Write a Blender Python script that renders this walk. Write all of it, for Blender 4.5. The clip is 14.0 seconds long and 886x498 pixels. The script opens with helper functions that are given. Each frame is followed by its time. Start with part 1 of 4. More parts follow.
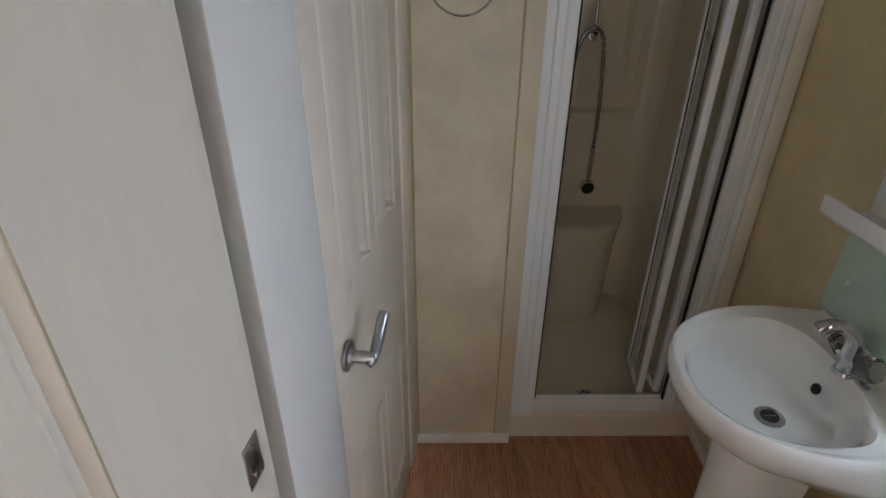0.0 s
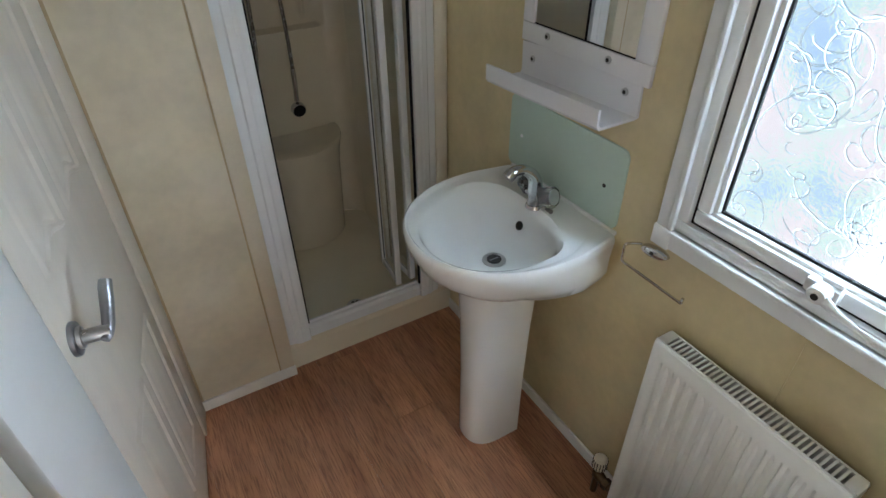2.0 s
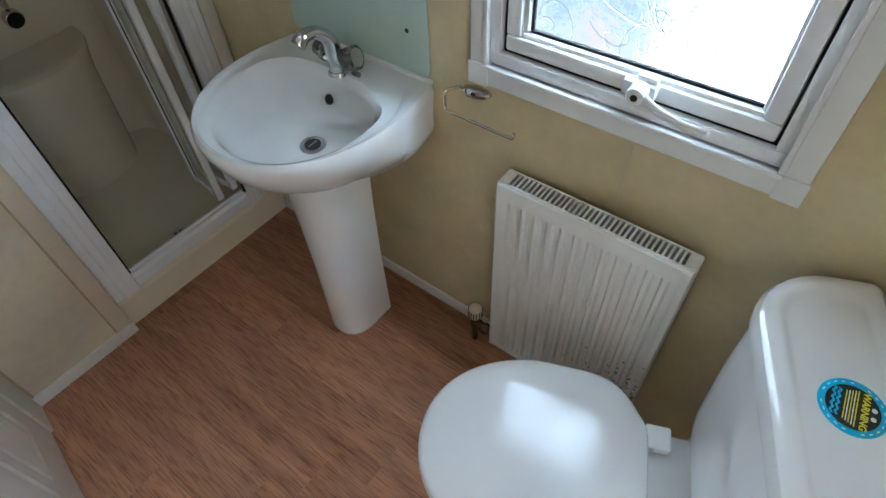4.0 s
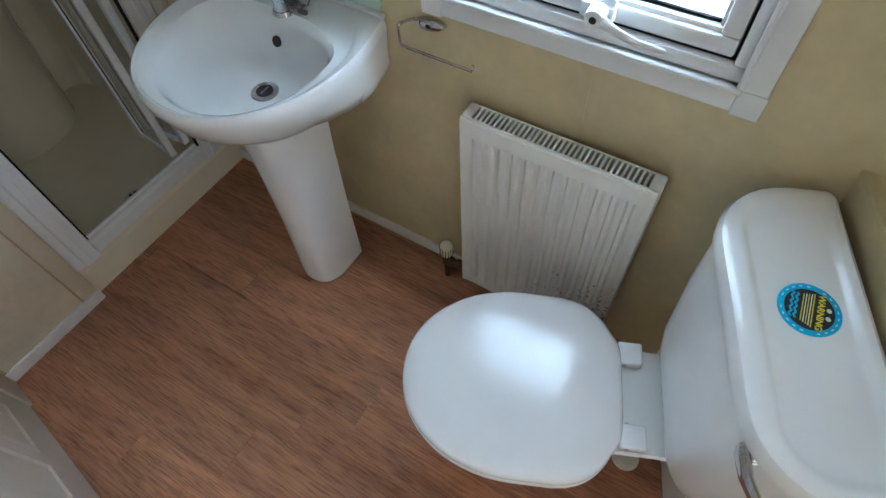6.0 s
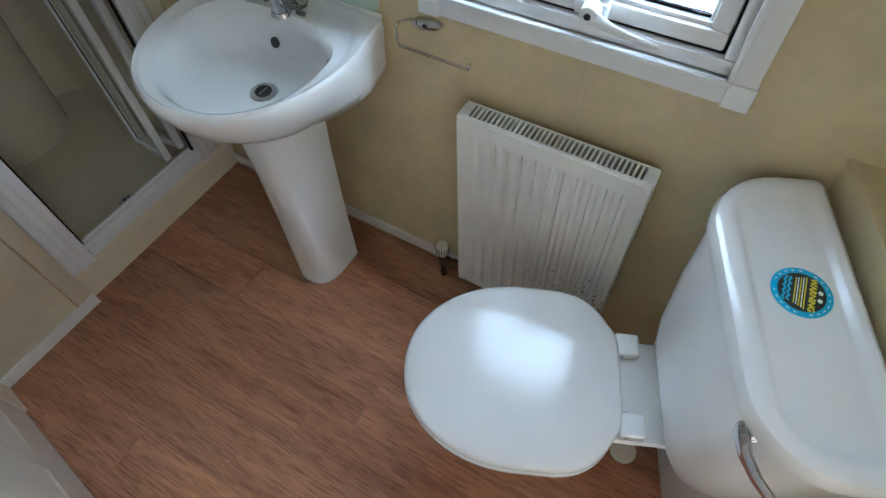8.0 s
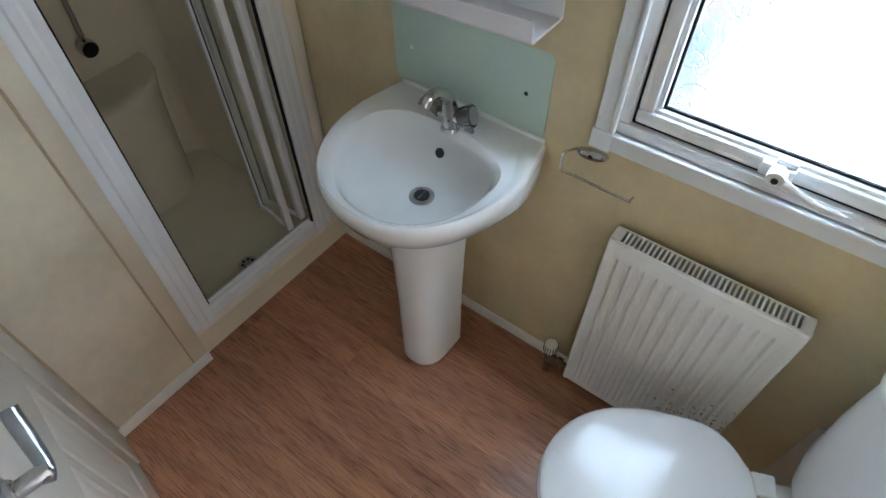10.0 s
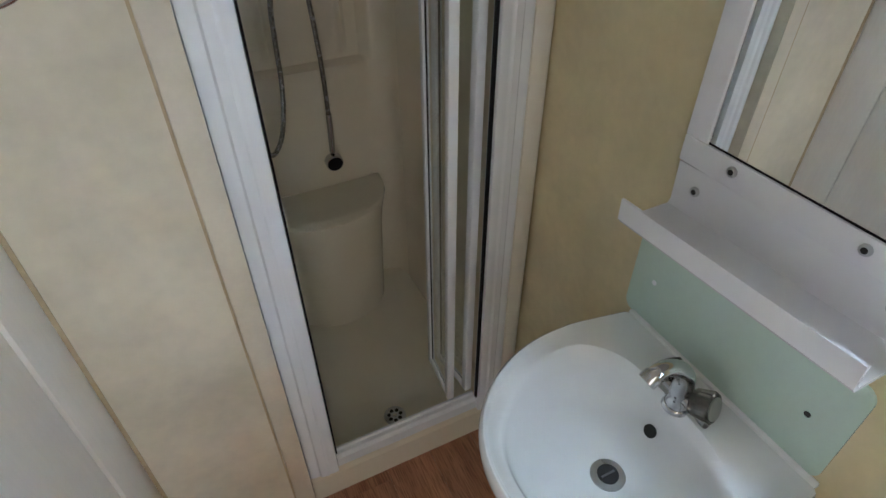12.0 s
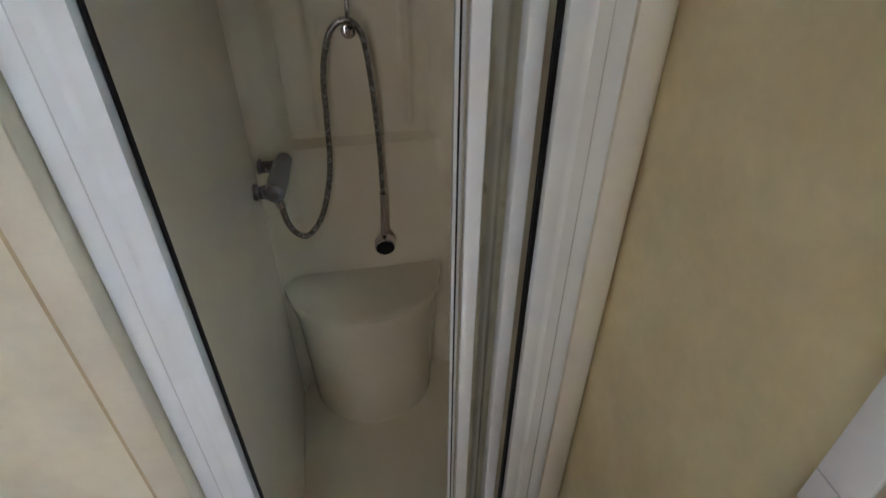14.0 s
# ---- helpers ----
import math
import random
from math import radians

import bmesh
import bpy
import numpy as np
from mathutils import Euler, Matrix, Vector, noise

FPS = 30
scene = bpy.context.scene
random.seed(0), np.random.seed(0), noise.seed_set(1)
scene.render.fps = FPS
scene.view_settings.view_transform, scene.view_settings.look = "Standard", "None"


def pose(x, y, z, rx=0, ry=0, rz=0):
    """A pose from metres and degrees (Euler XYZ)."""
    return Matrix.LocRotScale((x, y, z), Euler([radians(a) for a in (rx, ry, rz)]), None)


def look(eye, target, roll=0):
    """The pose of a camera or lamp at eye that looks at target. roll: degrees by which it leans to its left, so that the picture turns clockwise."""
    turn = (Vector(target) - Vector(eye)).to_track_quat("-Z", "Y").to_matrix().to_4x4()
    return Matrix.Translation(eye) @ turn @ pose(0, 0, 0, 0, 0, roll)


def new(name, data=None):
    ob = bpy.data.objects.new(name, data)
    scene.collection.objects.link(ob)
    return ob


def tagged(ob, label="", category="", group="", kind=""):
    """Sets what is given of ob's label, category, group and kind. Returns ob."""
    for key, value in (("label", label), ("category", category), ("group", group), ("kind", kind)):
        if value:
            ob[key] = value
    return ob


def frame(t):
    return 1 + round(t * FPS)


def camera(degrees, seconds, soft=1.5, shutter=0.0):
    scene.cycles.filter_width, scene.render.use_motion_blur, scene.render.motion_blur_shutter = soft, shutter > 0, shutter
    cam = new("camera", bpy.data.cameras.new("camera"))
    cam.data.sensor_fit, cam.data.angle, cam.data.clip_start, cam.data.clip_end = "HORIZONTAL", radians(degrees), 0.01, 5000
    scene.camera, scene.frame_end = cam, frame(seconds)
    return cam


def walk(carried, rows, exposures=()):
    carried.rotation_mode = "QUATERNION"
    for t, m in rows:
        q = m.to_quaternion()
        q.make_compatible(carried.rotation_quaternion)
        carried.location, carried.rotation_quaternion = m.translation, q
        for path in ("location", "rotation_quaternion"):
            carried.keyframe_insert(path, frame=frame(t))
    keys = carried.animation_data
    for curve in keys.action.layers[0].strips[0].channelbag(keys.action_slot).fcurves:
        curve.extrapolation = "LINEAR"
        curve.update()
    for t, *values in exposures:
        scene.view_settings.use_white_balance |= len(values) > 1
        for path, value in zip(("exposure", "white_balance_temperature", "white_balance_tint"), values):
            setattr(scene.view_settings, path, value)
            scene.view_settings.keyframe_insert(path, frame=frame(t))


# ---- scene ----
cam = camera(76.7, 14.0)

PATH = [
    (0, (0.567, 0.716, 1.614), (0.59, 2.451, 0.618), 0.4),
    (0.5, (0.489, 0.602, 1.603), (0.863, 2.301, 0.616), 0.1),
    (1, (0.472, 0.597, 1.592), (1.115, 2.179, 0.551), 0.1),
    (1.5, (0.534, 0.596, 1.604), (1.304, 2.077, 0.502), -0.2),
    (2, (0.596, 0.648, 1.583), (1.404, 2.043, 0.399), -0.6),
    (2.5, (0.64, 0.691, 1.53), (1.553, 1.943, 0.265), -0.7),
    (3, (0.65, 0.696, 1.526), (1.663, 1.761, 0.169), -1.7),
    (3.5, (0.659, 0.696, 1.508), (1.703, 1.63, 0.08), -1.9),
    (4, (0.678, 0.7, 1.511), (1.678, 1.533, -0.008), -3.2),
    (6.5, (0.678, 0.708, 1.513), (1.600, 1.338, -0.148), -4.3),
    (7, (0.665, 0.704, 1.505), (1.612, 1.321, -0.146), -3.7),
    (9.5, (0.582, 0.789, 1.593), (1.565, 1.487, -0.003), -1.6),
    (10, (0.559, 0.966, 1.64), (1.582, 1.741, 0.106), -0.5),
    (10.5, (0.598, 1.119, 1.651), (1.665, 2.04, 0.231), -0.1),
    (11, (0.765, 1.301, 1.63), (1.72, 2.471, 0.32), -0.2),
    (11.5, (0.772, 1.293, 1.625), (1.572, 2.61, 0.349), -0.1),
    (12, (0.802, 1.246, 1.632), (1.487, 2.64, 0.372), -0.2),
    (12.5, (0.88, 1.304, 1.618), (1.469, 2.747, 0.365), -0.2),
    (13, (1.044, 1.474, 1.606), (1.517, 2.971, 0.367), 0.1),
    (13.5, (1.123, 1.566, 1.652), (1.461, 3.076, 0.385), 0.4),
    (14, (1.134, 1.586, 1.650), (1.424, 3.148, 0.435), 0.3),
]
EXPOSURES = [(0.0, -0.30, 6750, 16), (1.5, 0.10, 6400, 11), (4.0, 0.20, 5900, 8), (7.0, 0.25, 5750, 7), (9.5, 0.22, 5850, 8), (10.0, 0.28, 6000, 10), (11.5, 0.48, 6050, 11), (12.5, 0.46, 6100, 11), (13.0, 0.12, 5550, 6), (13.5, 0.5, 6250, 11), (14.0, 0.60, 6200, 12)]
walk(cam, [(t, look(eye, target, roll)) for t, eye, target, roll in PATH], EXPOSURES)

# ---- daylight ----
world = bpy.data.worlds.new("sky")
scene.world = world
world.use_nodes = True
sky = world.node_tree.nodes.new("ShaderNodeTexSky")
sky.sky_type, sky.sun_disc = "NISHITA", False
sky.sun_elevation, sky.sun_rotation = radians(48), radians(100)
world.node_tree.links.new(sky.outputs[0], world.node_tree.nodes["Background"].inputs[0])
world.node_tree.nodes["Background"].inputs[1].default_value = 0.12
sun = new("sun", bpy.data.lights.new("sun", "SUN"))
sun.data.energy, sun.data.angle, sun.data.color = 0.8, radians(12), (1.0, 0.97, 0.92)
sun.matrix_world = look((6, -1.2, 7), (0, 0, 0))
SKY_GLOW = 60.0
# added fill lamp in an unseen doorway behind the camera, for assumed hall light
hall = new("hall_fill_lamp", bpy.data.lights.new("hall_fill_lamp", "AREA"))
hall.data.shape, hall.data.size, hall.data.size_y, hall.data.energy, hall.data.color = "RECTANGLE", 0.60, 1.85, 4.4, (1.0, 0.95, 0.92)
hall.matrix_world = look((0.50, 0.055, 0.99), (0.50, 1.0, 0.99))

# ---- plan, metres ----
EAST, NORTH, SOUTH, CEIL = 1.50, 2.128, 0.10, 2.05
SHOWER_Y, SHOWER_BACK = 2.155, 2.945
WEST = Matrix.Translation((0.482, 2.045, 0)) @ Matrix.Rotation(math.atan(-0.155), 4, "Z")   # local -y runs south along the wall, +x into the room


# ---- materials ----
def mat(name, color, rough=0.5, metal=0.0, vary=0.08, scale=6.0, fine=90.0, bump=0.0, bump_scale=200.0, coat=0.0, spec=0.5, tint=None, stretch=(1, 1, 1), island=0.0):
    m = bpy.data.materials.new(name)
    m.use_nodes = True
    nt = m.node_tree
    n, l = nt.nodes, nt.links
    b = n["Principled BSDF"]
    b.inputs["Roughness"].default_value, b.inputs["Metallic"].default_value = rough, metal
    b.inputs["Specular IOR Level"].default_value = spec
    b.inputs["Coat Weight"].default_value = coat
    b.inputs["Coat Roughness"].default_value = 0.06
    tc = n.new("ShaderNodeTexCoord")
    mp = n.new("ShaderNodeMapping")
    mp.inputs["Scale"].default_value = stretch
    l.new(tc.outputs["Object"], mp.inputs[0])
    big, small = n.new("ShaderNodeTexNoise"), n.new("ShaderNodeTexNoise")
    big.inputs["Scale"].default_value, big.inputs["Detail"].default_value = scale, 5
    small.inputs["Scale"].default_value, small.inputs["Detail"].default_value = fine, 3
    l.new(mp.outputs[0], big.inputs[0])
    l.new(mp.outputs[0], small.inputs[0])
    mix = n.new("ShaderNodeMath")
    mix.operation = "MULTIPLY_ADD"
    l.new(small.outputs[0], mix.inputs[0])
    mix.inputs[1].default_value = 0.35
    l.new(big.outputs[0], mix.inputs[2])
    ramp = n.new("ShaderNodeValToRGB")
    c2 = tint or tuple(c * (1 - vary * 2) for c in color)
    ramp.color_ramp.elements[0].position, ramp.color_ramp.elements[1].position = 0.45, 0.9
    ramp.color_ramp.elements[0].color, ramp.color_ramp.elements[1].color = (*c2, 1), (*color, 1)
    l.new(mix.outputs[0], ramp.inputs[0])
    l.new(ramp.outputs[0], b.inputs["Base Color"])
    rr = n.new("ShaderNodeMapRange")
    rr.inputs[3].default_value, rr.inputs[4].default_value = max(0.02, rough - 0.06), min(1, rough + 0.08)
    l.new(big.outputs[0], rr.inputs[0])
    l.new(rr.outputs[0], b.inputs["Roughness"])
    if bump:
        t2, bp = n.new("ShaderNodeTexNoise"), n.new("ShaderNodeBump")
        t2.inputs["Scale"].default_value, t2.inputs["Detail"].default_value = bump_scale, 4
        l.new(mp.outputs[0], t2.inputs[0])
        bp.inputs["Strength"].default_value, bp.inputs["Distance"].default_value = bump, 0.002
        l.new(t2.outputs[0], bp.inputs["Height"])
        l.new(bp.outputs[0], b.inputs["Normal"])
    return m


def wood_floor_mat():
    m = mat("plank_vinyl", (0.52, 0.245, 0.128), 0.32, 0, 0.2, 3.0, 26.0, 0.14, 60, tint=(0.30, 0.122, 0.064), stretch=(7, 0.8, 1))
    nt = m.node_tree
    n, l = nt.nodes, nt.links
    b = n["Principled BSDF"]
    info, tc, add = n.new("ShaderNodeObjectInfo"), n["Texture Coordinate"], n.new("ShaderNodeVectorMath")
    off = n.new("ShaderNodeMath")
    off.operation = "MULTIPLY"
    off.inputs[1].default_value = 37.0
    l.new(info.outputs["Random"], off.inputs[0])
    l.new(tc.outputs["Object"], add.inputs[0])
    l.new(off.outputs[0], add.inputs[1])
    l.new(add.outputs[0], n["Mapping"].inputs[0])
    hsv, mr = n.new("ShaderNodeHueSaturation"), n.new("ShaderNodeMapRange")
    mr.inputs[3].default_value, mr.inputs[4].default_value = 0.86, 1.12
    l.new(info.outputs["Random"], mr.inputs[0])
    l.new(mr.outputs[0], hsv.inputs["Value"])
    ramp = n["Color Ramp"]
    l.new(ramp.outputs[0], hsv.inputs["Color"])
    # fine dark pores along the grain
    pore, pr, mul = n.new("ShaderNodeTexNoise"), n.new("ShaderNodeValToRGB"), n.new("ShaderNodeMix")
    pm = n.new("ShaderNodeMapping")
    pm.inputs["Scale"].default_value = (320, 14, 1)
    l.new(add.outputs[0], pm.inputs[0])
    l.new(pm.outputs[0], pore.inputs[0])
    pore.inputs["Scale"].default_value, pore.inputs["Detail"].default_value = 1.0, 2
    pr.color_ramp.elements[0].position, pr.color_ramp.elements[1].position = 0.36, 0.52
    pr.color_ramp.elements[0].color = (0.38, 0.33, 0.30, 1)
    l.new(pore.outputs[0], pr.inputs[0])
    mul.data_type, mul.blend_type = "RGBA", "MULTIPLY"
    mul.inputs[0].default_value = 0.68
    l.new(hsv.outputs[0], mul.inputs[6])
    l.new(pr.outputs[0], mul.inputs[7])
    l.new(mul.outputs[2], b.inputs["Base Color"])
    return m


def glass_mat(name, color, rough, bump=0.0):
    m = bpy.data.materials.new(name)
    m.use_nodes = True
    n, l = m.node_tree.nodes, m.node_tree.links
    b = n["Principled BSDF"]
    b.inputs["Base Color"].default_value = (*color, 1)
    b.inputs["Transmission Weight"].default_value, b.inputs["Roughness"].default_value, b.inputs["IOR"].default_value = 1.0, rough, 1.45
    if bump:
        t, bp = n.new("ShaderNodeTexNoise"), n.new("ShaderNodeBump")
        tc = n.new("ShaderNodeTexCoord")
        l.new(tc.outputs["Object"], t.inputs[0])
        t.inputs["Scale"].default_value, t.inputs["Detail"].default_value, t.inputs["Distortion"].default_value = 34, 2, 2.5
        bp.inputs["Strength"].default_value, bp.inputs["Distance"].default_value = bump, 0.004
        l.new(t.outputs[0], bp.inputs["Height"])
        l.new(bp.outputs[0], b.inputs["Normal"])
    return m


def outside_mat():
    """The view beyond the pane: open bright sky, with a paler neighbour in soft blue and green towards the north."""
    m = bpy.data.materials.new("bright_outside")
    m.use_nodes = True
    n, l = m.node_tree.nodes, m.node_tree.links
    n.remove(n["Principled BSDF"])
    e, t, r, tc, sep = n.new("ShaderNodeEmission"), n.new("ShaderNodeTexNoise"), n.new("ShaderNodeValToRGB"), n.new("ShaderNodeTexCoord"), n.new("ShaderNodeSeparateXYZ")
    l.new(tc.outputs["Object"], t.inputs[0])
    l.new(tc.outputs["Object"], sep.inputs[0])
    t.inputs["Scale"].default_value = 3.4
    el = r.color_ramp.elements
    el[0].position, el[0].color = 0.36, (0.50, 0.70, 0.96, 1)
    el[1].position, el[1].color = 0.66, (0.98, 0.91, 0.93, 1)
    g = el.new(0.47)
    g.color = (0.74, 0.94, 0.88, 1)
    w = el.new(0.56)
    w.color = (0.90, 0.86, 0.93, 1)
    l.new(t.outputs[0], r.inputs[0])
    def ramp(axis, a, b, va, vb):
        q = n.new("ShaderNodeMapRange")
        q.interpolation_type = "SMOOTHSTEP"
        for k, v in ((1, a), (2, b), (3, va), (4, vb)):
            q.inputs[k].default_value = v
        l.new(sep.outputs[axis], q.inputs[0])
        return q.outputs[0]
    def math_node(op, a, b):
        q = n.new("ShaderNodeMath")
        q.operation = op
        for k, v in ((0, a), (1, b)):
            if isinstance(v, float):
                q.inputs[k].default_value = v
            else:
                l.new(v, q.inputs[k])
        return q.outputs[0]
    near = math_node("MULTIPLY", ramp("Y", 0.90, 1.35, 0.0, 1.0), ramp("Z", 1.5, 2.1, 1.0, 0.0))   # the neighbour
    sky_glow = ramp("Z", 0.8, 2.2, 7.0, SKY_GLOW)
    glow_f = n.new("ShaderNodeMix")
    glow_f.data_type = "FLOAT"
    l.new(near, glow_f.inputs[0])
    l.new(sky_glow, glow_f.inputs[2])
    glow_f.inputs[3].default_value = 0.95
    mix = n.new("ShaderNodeMix")
    mix.data_type = "RGBA"
    mix.inputs[6].default_value = (0.66, 0.84, 1.0, 1)
    l.new(near, mix.inputs[0])
    l.new(r.outputs[0], mix.inputs[7])
    l.new(mix.outputs[2], e.inputs[0])
    l.new(glow_f.outputs[0], e.inputs[1])
    l.new(e.outputs[0], n["Material Output"].inputs[0])
    return m


def rusty_enamel():
    m = mat("radiator_enamel", (0.84, 0.835, 0.80), 0.32, vary=0.02, scale=5, bump=0.05, bump_scale=120)
    n, l = m.node_tree.nodes, m.node_tree.links
    b, ramp, tc = n["Principled BSDF"], n["Color Ramp"], n["Texture Coordinate"]
    sep, t, g = n.new("ShaderNodeSeparateXYZ"), n.new("ShaderNodeTexNoise"), n.new("ShaderNodeMath")
    l.new(tc.outputs["Object"], sep.inputs[0])
    l.new(tc.outputs["Object"], t.inputs[0])
    t.inputs["Scale"].default_value, t.inputs["Detail"].default_value = 85, 6
    # rust specks towards the low corner beside the toilet
    dist, comb = n.new("ShaderNodeVectorMath"), n.new("ShaderNodeCombineXYZ")
    dist.operation = "DISTANCE"
    l.new(sep.outputs["Y"], comb.inputs["Y"])
    l.new(sep.outputs["Z"], comb.inputs["Z"])
    l.new(comb.outputs[0], dist.inputs[0])
    dist.inputs[1].default_value = (0, -0.21, 0.17)
    fall = n.new("ShaderNodeMapRange")
    fall.inputs[1].default_value, fall.inputs[2].default_value, fall.inputs[3].default_value, fall.inputs[4].default_value = 0.0, 0.34, 0.185, -0.16
    l.new(dist.outputs["Value"], fall.inputs[0])
    g.operation = "ADD"
    l.new(t.outputs[0], g.inputs[0])
    l.new(fall.outputs[0], g.inputs[1])
    rr, mix = n.new("ShaderNodeValToRGB"), n.new("ShaderNodeMix")
    rr.color_ramp.elements[0].position, rr.color_ramp.elements[1].position = 0.645, 0.69
    l.new(g.outputs[0], rr.inputs[0])
    mix.data_type = "RGBA"
    l.new(rr.outputs[0], mix.inputs[0])
    l.new(ramp.outputs[0], mix.inputs[6])
    mix.inputs[7].default_value = (0.26, 0.17, 0.06, 1)
    l.new(mix.outputs[2], b.inputs["Base Color"])
    return m


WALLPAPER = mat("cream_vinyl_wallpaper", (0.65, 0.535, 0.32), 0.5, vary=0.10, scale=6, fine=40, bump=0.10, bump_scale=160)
# same paper, paler: window light on the north panel put into its colour
WALLPAPER_DAYLIT = mat("daylit_cream_wallpaper", (0.735, 0.64, 0.485), 0.5, vary=0.11, scale=5, fine=30, bump=0.08, bump_scale=160)
DOOR = mat("cream_moulded_door", (0.78, 0.69, 0.60), 0.42, vary=0.04, scale=5, fine=40, bump=0.08, bump_scale=70, stretch=(4, 4, 0.6))
CASING = mat("white_casing", (0.83, 0.81, 0.79), 0.38, vary=0.02, bump=0.05, bump_scale=60)
TAN = mat("tan_cover_strip", (0.70, 0.605, 0.47), 0.5, vary=0.06)
SHADE_BROWN = mat("recess_shade_brown", (0.34, 0.21, 0.10), 0.5, vary=0.1)
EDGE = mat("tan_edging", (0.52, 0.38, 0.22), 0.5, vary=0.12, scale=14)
UPVC = mat("white_upvc", (0.82, 0.83, 0.83), 0.42, vary=0.02, scale=9)
CREAM_TRIM = mat("cream_shower_surround", (0.80, 0.755, 0.66), 0.4, vary=0.03, bump=0.04)
FRAME_WHITE = mat("white_shower_frame", (0.85, 0.87, 0.90), 0.22, vary=0.008, scale=5)
ACRYLIC = mat("cream_acrylic", (0.83, 0.76, 0.615), 0.11, vary=0.03, scale=4, coat=0.3)
PORCELAIN = mat("white_porcelain", (0.85, 0.85, 0.84), 0.09, vary=0.012, scale=4, coat=0.4)
PLASTIC = mat("white_plastic", (0.89, 0.90, 0.91), 0.15, vary=0.01, scale=6, coat=0.3)
ACRYLIC_WHITE = mat("white_acrylic_sheet", (0.82, 0.81, 0.83), 0.2, vary=0.015)
CHROME = mat("chrome", (0.62, 0.62, 0.64), 0.08, 1.0, vary=0.06, scale=20)
STEEL = mat("brushed_steel", (0.55, 0.55, 0.56), 0.28, 1.0, vary=0.08, scale=30)
GUNMETAL = mat("dull_chrome", (0.30, 0.30, 0.32), 0.3, 0.9, vary=0.1, scale=30)
HOSE = mat("chrome_hose", (0.42, 0.42, 0.43), 0.25, 1.0, vary=0.2, scale=90)
BLACK = mat("black_rubber", (0.010, 0.010, 0.011), 0.75, vary=0.1, spec=0.2)
DARK = mat("dark_hole", (0.02, 0.02, 0.02), 0.6, vary=0.1)
MINT = mat("mint_glass_splashback", (0.54, 0.67, 0.585), 0.12, vary=0.03, scale=3, coat=0.5)
BRASS = mat("tarnished_brass", (0.20, 0.13, 0.07), 0.4, 0.8, vary=0.2, scale=60)
IVORY = mat("ivory_plastic", (0.78, 0.74, 0.62), 0.3, vary=0.03)
RADIATOR = rusty_enamel()
VINYL = wood_floor_mat()
MIRROR = mat("mirror_silver", (0.86, 0.87, 0.87), 0.01, 1.0, vary=0.0)
MIRROR.node_tree.nodes["Map Range"].inputs[3].default_value = 0.004
MIRROR.node_tree.nodes["Map Range"].inputs[4].default_value = 0.008
KNOB = glass_mat("clear_acrylic", (0.46, 0.45, 0.43), 0.12)
SHOWER_GLASS = glass_mat("clear_shower_glass", (0.93, 0.97, 0.94), 0.0)
FROSTED = glass_mat("patterned_glass", (0.98, 0.99, 0.99), 0.05, 0.22)
RELIEF = glass_mat("glass_relief", (0.80, 0.86, 0.92), 0.05)
OUTSIDE = outside_mat()
BLUE = mat("blue_print", (0.015, 0.42, 0.70), 0.3, vary=0.02)
INK = mat("black_print", (0.012, 0.014, 0.018), 0.35, vary=0.05)
YELLOW = mat("yellow_print", (0.75, 0.62, 0.02), 0.35, vary=0.02)
PALE = mat("white_print", (0.75, 0.77, 0.78), 0.35, vary=0.02)
CEILING = mat("ceiling_board", (0.76, 0.73, 0.66), 0.6, vary=0.03, bump=0.08)


# ---- mesh helpers ----
def box(bm, x0, y0, z0, x1, y1, z1, bevel=0.0, seg=2):
    r = bmesh.ops.create_cube(bm, size=1)
    bmesh.ops.scale(bm, vec=(x1 - x0, y1 - y0, z1 - z0), verts=r["verts"])
    bmesh.ops.translate(bm, vec=((x0 + x1) / 2, (y0 + y1) / 2, (z0 + z1) / 2), verts=r["verts"])
    if bevel:
        es = {e for v in r["verts"] for e in v.link_edges}
        bmesh.ops.bevel(bm, geom=list(es), offset=bevel, segments=seg, affect="EDGES", profile=0.5)


def one_box(*a, **k):
    bm = bmesh.new()
    box(bm, *a, **k)
    return bm


def loft(rings, close_ends=(True, True)):
    """A skin over rings of as many points each."""
    bm = bmesh.new()
    rows = [[bm.verts.new(p) for p in r] for r in rings]
    n = len(rows[0])
    for a, b in zip(rows, rows[1:]):
        for i in range(n):
            bm.faces.new((a[i], a[(i + 1) % n], b[(i + 1) % n], b[i]))
    if close_ends[0]:
        bm.faces.new(rows[0][::-1])
    if close_ends[1]:
        bm.faces.new(rows[-1])
    bmesh.ops.recalc_face_normals(bm, faces=bm.faces)
    return bm


def tube(points, r, sides=10, radii=None):
    """A round tube along points."""
    pts = [Vector(p) for p in points]
    rings, up = [], None
    for i, p in enumerate(pts):
        d = (pts[min(i + 1, len(pts) - 1)] - pts[max(i - 1, 0)]).normalized()
        if up is None:
            up = d.orthogonal().normalized()
        up = (up - d * up.dot(d)).normalized()
        side = d.cross(up)
        rr = radii[i] if radii else r
        rings.append([p + (up * math.cos(a) + side * math.sin(a)) * rr for a in [2 * math.pi * k / sides for k in range(sides)]])
    return loft(rings)


def spline(pts, n=8):
    """Smooth points through the given ones."""
    p = [Vector(q) for q in pts]
    out = []
    for i in range(len(p) - 1):
        a, b, c, d = p[max(i - 1, 0)], p[i], p[i + 1], p[min(i + 2, len(p) - 1)]
        for k in range(n):
            t = k / n
            out.append(0.5 * ((2 * b) + (c - a) * t + (2 * a - 5 * b + 4 * c - d) * t * t + (3 * b - a - 3 * c + d) * t ** 3))
    return out + [p[-1]]


